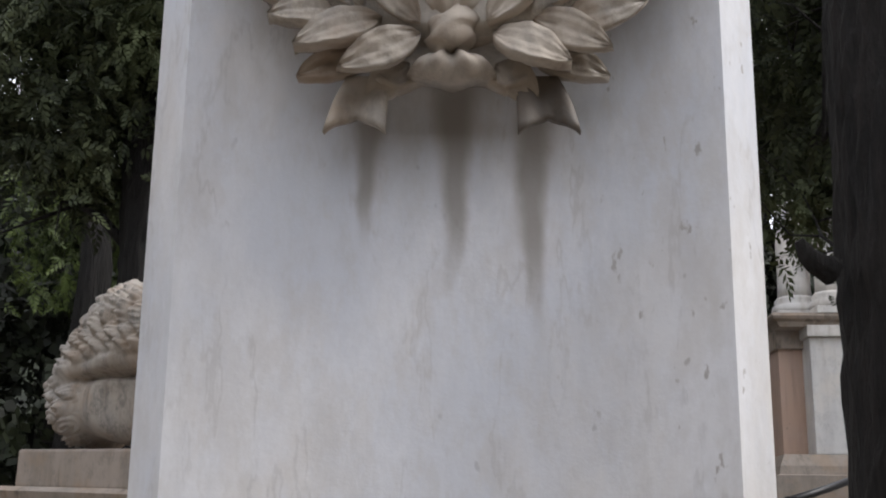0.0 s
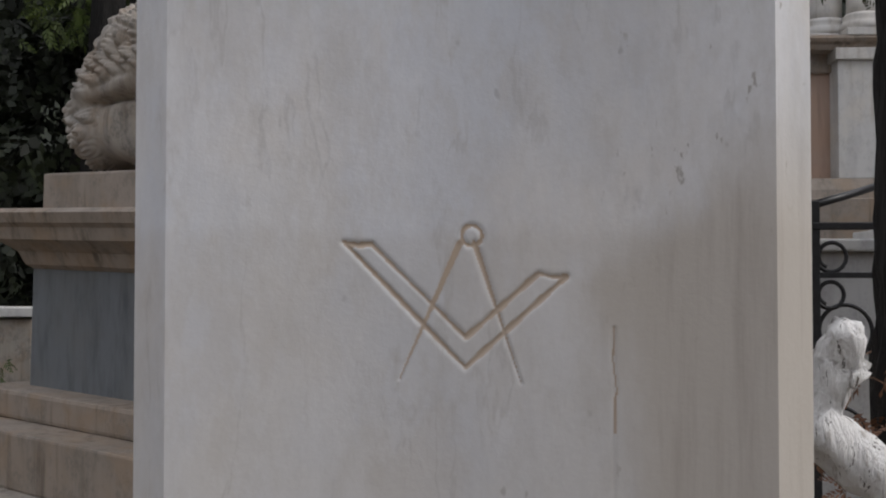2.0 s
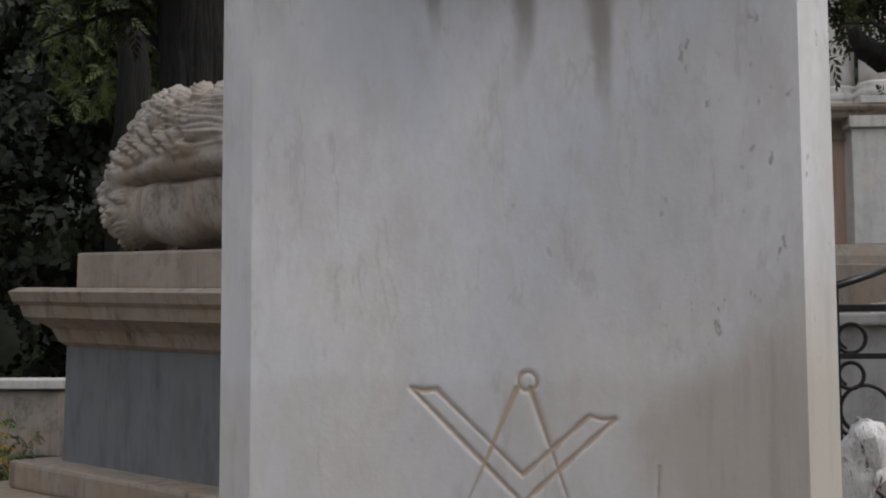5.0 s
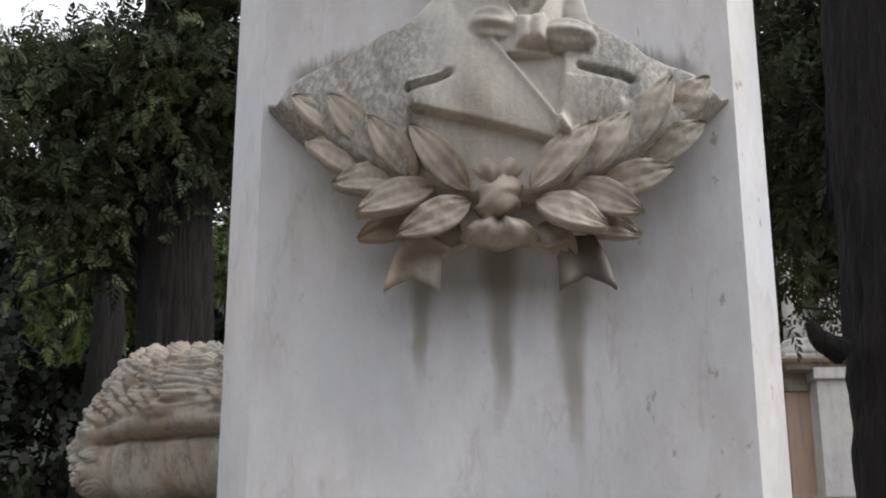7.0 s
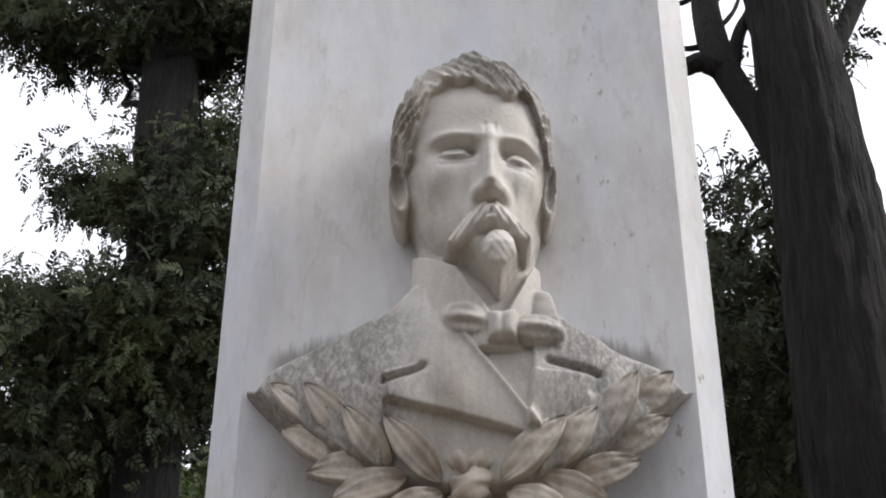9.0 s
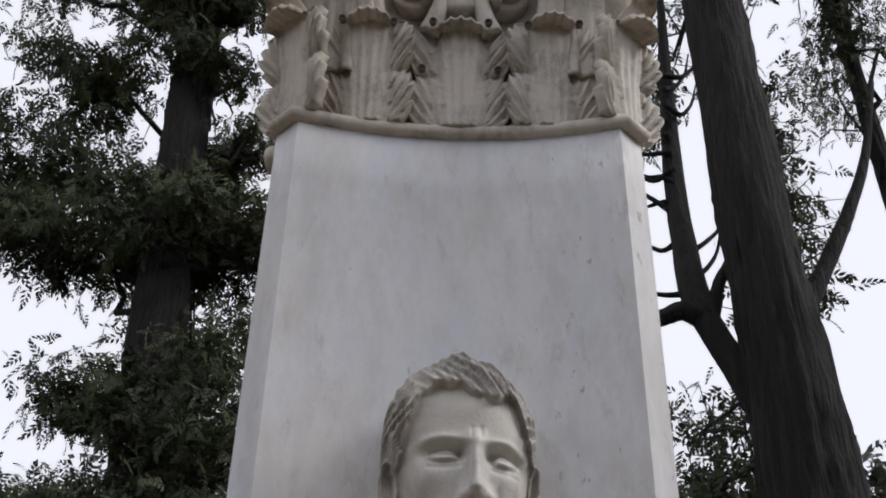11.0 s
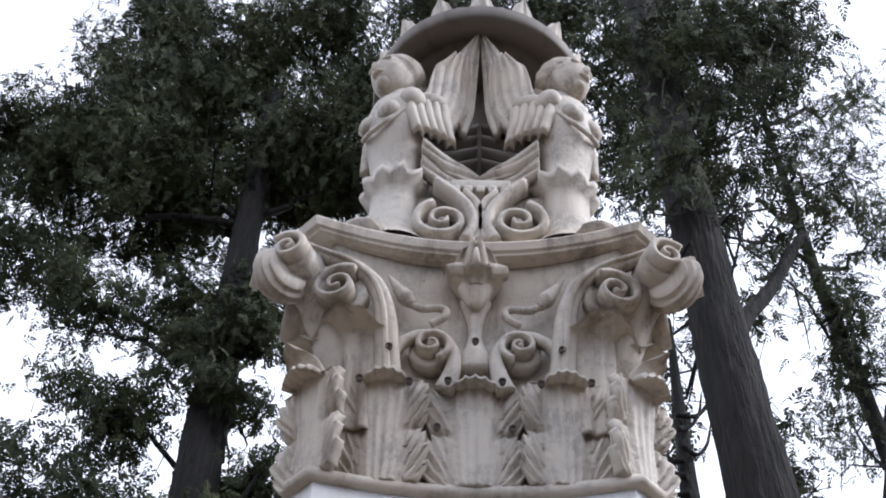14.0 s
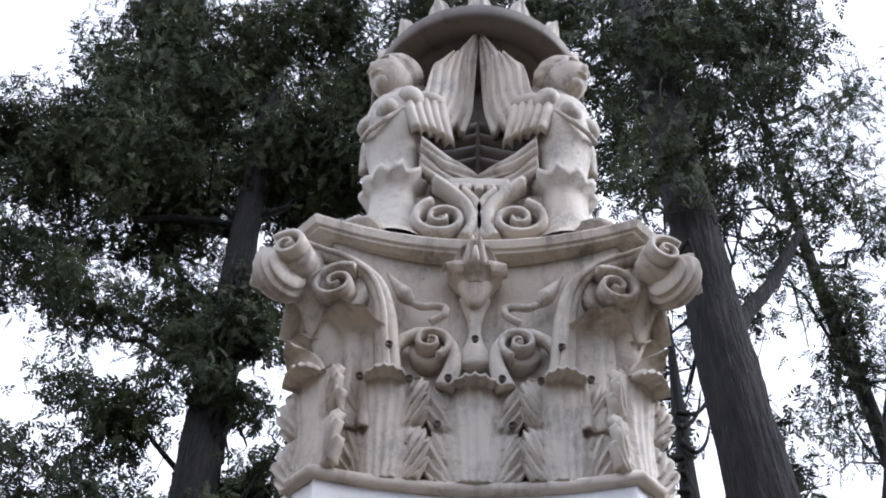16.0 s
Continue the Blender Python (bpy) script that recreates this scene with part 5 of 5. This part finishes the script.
tree("tall dark cypress with a straight bare trunk", ((-1.80, 5.5, 0, 0.26), (-1.83, 5.5, 3, 0.22), (-2.05, 5.5, 7, 0.19), (-2.15, 5.5, 10, 0.16), (-2.3, 5.5, 14, 0.08)), LEFT_A, 3200, 0.14, 11)
tree("tall dark cypress, its crown thick and drooping", ((-2.0, 6.4, 0, 0.16), (-2.15, 6.4, 7, 0.12), (-2.5, 6.2, 12, 0.08), (-2.6, 6.0, 16, 0.04)), tuple((x, y, z, r * 1.22) for x, y, z, r in LEFT_B), 2800, 0.16, 12)
tree("tall cypress standing close behind the stele", ((0.4, 6.2, 0, 0.24), (0.4, 6.0, 7, 0.18), (0.6, 5.6, 12, 0.12), (0.7, 5.2, 15.5, 0.05)), MORE, 2100, 0.16, 13)
fork = [((1.04, 1.62, 3.40, 0.062), (0.95, 1.66, 3.70, 0.052), (0.88, 1.68, 3.90, 0.048), (0.82, 1.72, 4.04, 0.052), (0.84, 1.80, 4.32, 0.046), (0.845, 1.86, 4.56, 0.042), (0.85, 1.90, 4.86, 0.036), (0.88, 1.90, 5.35, 0.026), (0.90, 1.90, 5.9, 0.012)),
        ((0.84, 1.70, 3.99, 0.045), (0.78, 1.70, 4.02, 0.036), (0.72, 1.70, 3.99, 0.030), (0.60, 1.72, 3.94, 0.020)),
        ((0.86, 1.70, 3.95, 0.030), (0.91, 1.70, 4.13, 0.022), (0.97, 1.70, 4.24, 0.015), (0.99, 1.72, 4.40, 0.008)),
        ((1.06, 1.62, 5.45, 0.060), (1.15, 1.66, 5.63, 0.042), (1.33, 1.70, 5.89, 0.032), (1.43, 1.70, 6.09, 0.028), (1.55, 1.70, 6.30, 0.020)),
        ((1.10, 1.62, 3.90, 0.045), (1.21, 1.70, 4.06, 0.034), (1.39, 1.70, 4.41, 0.026), (1.51, 1.70, 4.67, 0.018), (1.62, 1.70, 5.1, 0.008)),
        ((0.86, 1.55, 2.24, 0.035), (0.80, 1.53, 2.27, 0.025), (0.775, 1.52, 2.31, 0.012))]
twig_rng = np.random.RandomState(77)
for zt in np.linspace(4.10, 5.25, 15):
    sd = twig_rng.choice((-1, -1, 1))
    reach, lift, sag = twig_rng.uniform(0.10, 0.22), twig_rng.uniform(-0.02, 0.20), twig_rng.uniform(-0.09, 0.05)
    fork.append(((0.845, 1.84, zt, 0.014), (0.845 + sd * reach * 0.4, 1.86, zt + lift * 0.3 + sag, 0.010), (0.845 + sd * reach * 0.8, 1.88, zt + lift * 0.8 + sag * 0.6, 0.007), (0.845 + sd * reach, 1.88, zt + lift * 1.5, 0.003)))
HIGH = ((1.19, 3.0, 6.97, 0.14), (1.07, 3.0, 6.5, 0.14), (1.0, 3.0, 6.1, 0.14), (1.15, 3.0, 6.3, 0.10), (1.45, 1.8, 6.4, 0.14), (1.3, 1.8, 6.65, 0.14), (1.62, 1.8, 6.7, 0.14), (1.45, 1.8, 7.0, 0.17), (1.2, 1.8, 7.1, 0.15))
STRIP = ((1.47, 2.5, 5.45, 0.08), (1.46, 2.5, 5.28, 0.09), (1.47, 2.5, 5.12, 0.10), (1.47, 2.5, 4.95, 0.10), (1.47, 2.5, 4.78, 0.11), (1.48, 2.5, 4.6, 0.11))
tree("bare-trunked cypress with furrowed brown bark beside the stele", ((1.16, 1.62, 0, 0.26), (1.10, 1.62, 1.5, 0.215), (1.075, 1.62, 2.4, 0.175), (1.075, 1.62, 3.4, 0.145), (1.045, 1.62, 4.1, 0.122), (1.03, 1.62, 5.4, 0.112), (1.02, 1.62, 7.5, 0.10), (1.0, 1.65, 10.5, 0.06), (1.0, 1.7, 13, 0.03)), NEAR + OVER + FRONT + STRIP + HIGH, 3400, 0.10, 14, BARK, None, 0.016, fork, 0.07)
tree("slender cypress with thin open foliage", ((2.5, 3.4, 0, 0.12), (2.45, 3.4, 5, 0.06), (2.3, 3.3, 8, 0.04), (2.3, 3.2, 11, 0.015)), RIGHT, 3600, 0.085, 15, None, None, 0.03)
tree("broad shrub, its leaves painted light green as if sunlit", ((-3.6, 10.2, 0, 0.12), (-3.7, 10.1, 4, 0.08), (-3.8, 10, 6.5, 0.03)), GREEN, 800, 0.20, 16, None, LIGHTLEAF, 0.04)


def far_woods():
    rng = np.random.RandomState(31)
    M = []
    for i in range(520):
        # from 210 on: unseen masses added behind the camera to block light
        a = rng.uniform(-1.05, 1.05) if i < 210 else rng.uniform(1.9, 5.2)
        d = rng.uniform(11, 17) if i < 210 else rng.uniform(12, 18)
        x, y = d * math.sin(a), d * math.cos(a)
        M.append((x, y, rng.uniform(0.2, 7.4 + 0.7 * math.sin(x * 1.3) - (2.4 if i >= 210 else 0)), rng.uniform(0.7, 1.2)))
    C, S = clumps(M[:210], 270, 0.32, 32)
    C2, S2 = clumps(M[210:], 45, 0.8, 34)
    me = spray_cloud("woods", np.concatenate([C, C2]), np.concatenate([S, S2]), 33, leafy=6, thin=0.15)
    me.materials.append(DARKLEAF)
    tagged(part("woods", me), "dark dense evergreen woods behind graves, plus unseen ones blocking light", "woods", kind="stuff")
    V = [tube([(d * math.sin(a), d * math.cos(a), 0), (d * math.sin(a) + 0.2, d * math.cos(a), 4), (d * math.sin(a), d * math.cos(a), 6)], [0.2, 0.15, 0.05], 8) for a, d in ((rng.uniform(-1.0, 1.0), rng.uniform(9.5, 15)) for _ in range(26))]
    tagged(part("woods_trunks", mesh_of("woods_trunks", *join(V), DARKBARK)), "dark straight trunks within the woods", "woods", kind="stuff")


far_woods()


def backdrop():
    n, m = 150, 14
    V = []
    for j in range(m):
        for i in range(n):
            a = 2 * math.pi * i / n
            f = j / (m - 1)
            d = 20 + 1.5 * noise.noise((math.cos(a) * 6, math.sin(a) * 6, f * 5)) + 2 * f
            top = 8.2 + 1.6 * noise.noise((math.cos(a) * 9, math.sin(a) * 9, 3))
            V.append((d * math.sin(a), d * math.cos(a), top * f - 0.1))
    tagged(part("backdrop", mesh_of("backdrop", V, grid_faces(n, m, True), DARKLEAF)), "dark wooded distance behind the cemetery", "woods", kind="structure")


backdrop()


# ---- the lion's tomb ----
TOMB = Matrix.Translation((-2.186, 4.424, 0)) @ pose(0, 0, 0, 0, 2.0, -36)


def lion_tomb():
    ob = thing("tomb_pedestal", "stepped tomb pedestal of blue-grey and cream marble, rain stained", "pedestal", m=TOMB)
    part("plinth", mesh_of("plinth", *block(0.0, 2.1, 0.0, 1.0, 1.856, 2.03, 0.012), WARM, False), ob)
    levels = [(1.58, 0.02), (1.60, 0.05), (1.66, 0.075), (1.70, 0.13), (1.715, 0.17), (1.77, 0.185), (1.79, 0.21), (1.835, 0.225), (1.856, 0.19)]
    box = lambda z, o: np.array([(-o, -o, z), (2.1 + o, -o, z), (2.1 + o, 1.0 + o, z), (-o, 1.0 + o, z)])
    part("cornice", mesh_of("cornice", *rings(box, levels), WARM, False), ob, "moulded cream cornice with dark runs")
    part("die", mesh_of("die", *block(-0.03, 2.13, -0.02, 1.02, 1.02, 1.60, 0.008), BLUE, False), ob, "blue-grey veined marble block")
    for z0, z1, o, bev in ((0.90, 1.03, 0.20, 0.02), (0.66, 0.90, 0.42, 0.012), (0.3, 0.66, 0.68, 0.012), (-0.1, 0.3, 0.9, 0.012)):
        part("step", mesh_of("step", *block(-o, 2.1 + o, -o, 1.0 + o, z0, z1, bev), OLD if z0 < 0.6 else WARM, False), ob)


lion_tomb()


def lion():
    """A reclining lion, one plain mesh with a curled mane."""
    nu, nv = 560, 250
    rng = np.random.RandomState(4)
    A, E = np.meshgrid(np.linspace(0, 2 * math.pi, nu, endpoint=False), np.linspace(-math.pi / 2, math.pi / 2, nv))
    n = np.stack([np.cos(E) * np.cos(A), np.cos(E) * np.sin(A), np.sin(E)], -1)
    p = np.sign(n) * np.abs(n) ** np.array([0.5, 0.7, 0.62])
    S = np.array([0.93, 0.32, 0.375]) + np.array([0.96, 0.29, 0.375]) * p
    x, y, z = S[..., 0], S[..., 1], S[..., 2]
    mane = np.maximum(sm(z, 0.40, 0.47), 1 - sm(x, 0.16, 0.26))
    pick = rng.permutation(np.argwhere((mane > 0.6) & (y < 0.55))[:, 0] * nu + np.argwhere((mane > 0.6) & (y < 0.55))[:, 1])
    flat = S.reshape(-1, 3)
    seeds = []
    for i in pick:
        if all(np.linalg.norm(flat[i] - q) > 0.078 for q in seeds):
            seeds.append(flat[i])
        if len(seeds) > 330:
            break
    seeds = np.array(seeds)
    spin = rng.uniform(0, 6.28, len(seeds))
    k, c = np.zeros(len(flat), int), np.zeros(len(flat))
    for i in range(0, len(flat), 7000):
        dist = np.linalg.norm(flat[i:i + 7000, None, :] - seeds[None], axis=2)
        k[i:i + 7000], c[i:i + 7000] = dist.argmin(1), dist.min(1)
    c = c.reshape(nv, nu)
    t = flat - seeds[k]
    phi = (np.arctan2(t[:, 2], t[:, 0] + 0.6 * t[:, 1]) + spin[k]).reshape(nv, nu)
    curl = 0.036 * (1 - (c / 0.062) ** 2).clip(-0.5, 1) + 0.009 * np.sin(c * 230 + phi)
    fold = 0.014 * np.sin(x * 15 + 2.2 * np.sin(z * 8)) * (z < 0.42) + 0.02 * np.sin(x * 5 + z * 7)
    brow = sm(z, 0.33, 0.37) * (1 - mane)
    r = mane * curl * 0.9 + fold - 0.050 * (1 - mane) + 0.060 * brow - 0.035 * np.exp(-((z - 0.335) / 0.018) ** 2) * (1 - mane) + mane * 0.012 * np.sin(60 * x + 30 * z + 3 * np.sin(25 * z))
    slope = 0.30 * (1 - sm(x, 0.02, 0.45)) * np.maximum(0, z - 0.25)
    V = np.stack([x + n[..., 0] * r, y + n[..., 1] * r, np.maximum(0, z + n[..., 2] * r - slope)], -1).reshape(-1, 3)
    F = grid_faces(nu, nv, True)
    ob = part("lion_statue", mesh_of("lion_statue", V, F, OLD), m=TOMB @ pose(0, 0, 2.03))
    tagged(ob, "weathered grey stone lion with a curled mane lying on the pedestal", "statue")


lion()


def low_graves():
    ob = thing("grave_kerb", "low grave surround of grey stone blocks with a pale coping", "grave")
    part("coping", mesh_of("coping", *block(-6.2, -2.9, 6.2, 6.7, 1.30, 1.36, 0.01), CLEAN, False), ob)
    for k in range(6):
        for r in range(3):
            part("stone_block", mesh_of("stone_block", *block(-6.15 + 0.54 * k, -5.63 + 0.54 * k, 6.25, 6.65, 0.87 - 0.44 * r, 1.29 - 0.44 * r, 0.015), OLD, False), ob)
    C, S = clumps([(-3.3, 5.4, 0.9, 0.4), (-2.9, 5.3, 0.75, 0.35), (-3.8, 5.5, 0.8, 0.4)], 1500, 0.10, 51)
    me = spray_cloud("shrub", C, S, 52)
    me.materials.append(LIGHTLEAF)
    tagged(part("shrub", me), "small green shrub beside the tomb steps", "shrub", kind="stuff")
    C, S = clumps([(-2.78, 4.9, 1.06, 0.14), (-2.9, 5.0, 1.0, 0.12)], 2200, 0.05, 53)
    me = spray_cloud("flowers", C, S, 54)
    me.materials.append(YELLOW)
    tagged(part("flowers", me), "cluster of small yellow flowers by the tomb", "flowers", kind="stuff")


low_graves()


# ---- the column monument, fence and dead trunk ----
def column_monument():
    ob = thing("column_monument", "white and pinkish marble tomb monument with columns on a tall pedestal", "monument")
    y = 9.0
    part("die", mesh_of("die", *block(2.66, 3.9, y + 0.25, y + 1.5, 2.40, 3.42, 0.01), PINK, False), ob, "pinkish marble pedestal block")
    part("pilaster", mesh_of("pilaster", *block(2.87, 3.40, y, y + 0.4, 2.40, 3.40, 0.01), CLEAN, False), ob, "white marble pilaster")
    part("frieze", mesh_of("frieze", *block(2.63, 3.95, y + 0.20, y + 1.5, 3.33, 3.50, 0.01), WARM, False), ob)
    part("frieze_block", mesh_of("frieze_block", *block(2.84, 3.44, y - 0.05, y + 0.4, 3.40, 3.50, 0.01), CLEAN, False), ob)
    box = lambda z, o: np.array([(2.62 - o, y - o, z), (4.0 + o, y - o, z), (4.0 + o, y + 1.5 + o, z), (2.62 - o, y + 1.5 + o, z)])
    part("cornice", mesh_of("cornice", *rings(box, [(3.49, 0.0), (3.53, 0.02), (3.55, 0.06), (3.575, 0.075), (3.60, 0.07)]), WARM, False), ob, "dark-streaked cornice")
    foot = lambda z, o: np.array([(2.60 - o, y - o, z), (4.0 + o, y - o, z), (4.0 + o, y + 1.5 + o, z), (2.60 - o, y + 1.5 + o, z)])
    part("foot", mesh_of("foot", *rings(foot, [(0.0, 0.1), (2.22, 0.1), (2.23, 0.06), (2.30, 0.05), (2.36, 0.02), (2.40, 0.0)]), WARM, False), ob)
    for cx, cy in ((2.86, y + 0.35), (3.13, y + 0.12)):
        col = part("column", mesh_of("column", *lathe([(0.15, 3.80), (0.145, 3.9), (0.14, 6.4)], 20, (cx, cy)), CLEAN), ob)
        part("column_base", mesh_of("column_base", *lathe([(0.20, 3.66), (0.21, 3.69), (0.20, 3.73), (0.175, 3.75), (0.185, 3.78), (0.16, 3.81)], 24, (cx, cy)), CLEAN), col)
        part("column_plinth", mesh_of("column_plinth", *block(cx - 0.20, cx + 0.20, cy - 0.2, cy + 0.2, 3.60, 3.665, 0.006), CLEAN, False), col)
    slab = thing("grave_slab", "narrow grey upright gravestone behind the fence", "gravestone")
    part("slab", mesh_of("slab", *block(2.12, 2.40, 5.4, 5.6, 1.80, 2.62, 0.01), GREYM, False), slab)
    part("base", mesh_of("base", *block(2.03, 2.60, 5.2, 5.75, 1.72, 1.80, 0.01), CLEAN, False), slab)
    wall = thing("grave_platform", "pale grey marble grave platform behind the iron fence", "grave")
    part("body", mesh_of("body", *block(1.25, 4.2, 4.6, 7.5, -0.05, 1.66, 0.01), GREYM, False), wall)
    part("coping", mesh_of("coping", *block(1.2, 4.25, 4.55, 7.55, 1.66, 1.72, 0.012), GREYM, False), wall)


column_monument()


def fence():
    ob = thing("iron_fence", "black wrought-iron grave fence with curled bars", "fence")
    y = 3.0
    part("top_rail", mesh_of("top_rail", *block(1.08, 2.6, y - 0.02, y + 0.02, 1.690, 1.715, 0.004), IRON, False), ob)
    part("middle_rail", mesh_of("middle_rail", *block(1.08, 2.6, y - 0.012, y + 0.012, 1.525, 1.545, 0.003), IRON, False), ob)
    part("low_rail", mesh_of("low_rail", *block(1.08, 2.6, y - 0.012, y + 0.012, 0.55, 0.575, 0.003), IRON, False), ob)
    part("handrail", mesh_of("handrail", *tube([(1.08, y, 1.77), (1.3, y + 0.25, 1.83), (1.6, y + 0.6, 1.92)], [0.015, 0.015, 0.015], 8), IRON), ob)
    for x in (1.10, 1.85, 2.58):
        part("post", mesh_of("post", *block(x - 0.018, x + 0.018, y - 0.018, y + 0.018, -0.05, 1.79, 0.004), IRON, False), ob)
    for cx, cz, R in ((1.20, 1.345, 0.105), (1.16, 1.60, 0.055), (1.155, 1.47, 0.05), (1.42, 1.42, 0.11), (1.62, 1.35, 0.105), (1.18, 1.0, 0.10), (1.45, 1.05, 0.1)):
        P = [(cx + R * (1 - 0.25 * f) * math.cos(6.9 * f - 2.6), y + 0.004 * f, cz + R * (1 - 0.25 * f) * math.sin(6.9 * f - 2.6)) for f in np.linspace(0, 1, 30)]
        part("curl", mesh_of("curl", *tube(P, [0.0075] * 30, 7), IRON), ob)


fence()


def dead_trunk():
    ob = thing("dead_trunk", "dead pruned tree trunk painted with cracked white limewash", "dead tree")
    def gnarl(P, R, seed):
        P = np.array(P, float)
        f = np.linspace(0, 1, len(P))
        g = np.linspace(0, 1, 26)
        Q = np.stack([np.interp(g, f, P[:, i]) for i in range(3)], -1)
        Q += 0.006 * np.sin(g[:, None] * np.array([19, 23, 17]) + seed)
        r = np.interp(g, f, R)
        V, F = tube(Q, r, 20, 0.07, seed)
        for v in V:
            d = 0.022 * noise.noise((v[0] * 24, v[1] * 24, v[2] * 11)) + 0.008 * noise.noise((v[0] * 90, v[1] * 90, v[2] * 22))
            v += np.array([d, d, 0.4 * d])
        return V, F
    part("stem", mesh_of("stem", *gnarl([(1.15, 1.12, -0.05), (1.0, 1.12, 0.70), (0.88, 1.12, 0.98), (0.74, 1.12, 1.14), (0.60, 1.12, 1.26)], [0.11, 0.08, 0.062, 0.052, 0.046], 1), LIME), ob)
    part("stub", mesh_of("stub", *gnarl([(0.62, 1.12, 1.20), (0.635, 1.11, 1.31), (0.655, 1.11, 1.39), (0.672, 1.11, 1.425)], [0.034, 0.036, 0.046, 0.024], 2), LIME), ob)
    part("knob", mesh_of("knob", *gnarl([(0.650, 1.11, 1.385), (0.668, 1.10, 1.36), (0.680, 1.10, 1.335)], [0.04, 0.030, 0.014], 3), LIME), ob)
    C, S = clumps([(0.80, 1.42, 1.22, 0.14), (0.88, 1.42, 1.10, 0.16), (0.95, 1.42, 0.95, 0.16), (0.9, 1.45, 0.6, 0.3)], 3200, 0.06, 61)
    me = spray_cloud("dry_shrub", C, S, 62)
    me.materials.append(DRYLEAF)
    tagged(part("dry_shrub", me), "dry brown shrub behind the dead trunk", "shrub", kind="stuff")


dead_trunk()
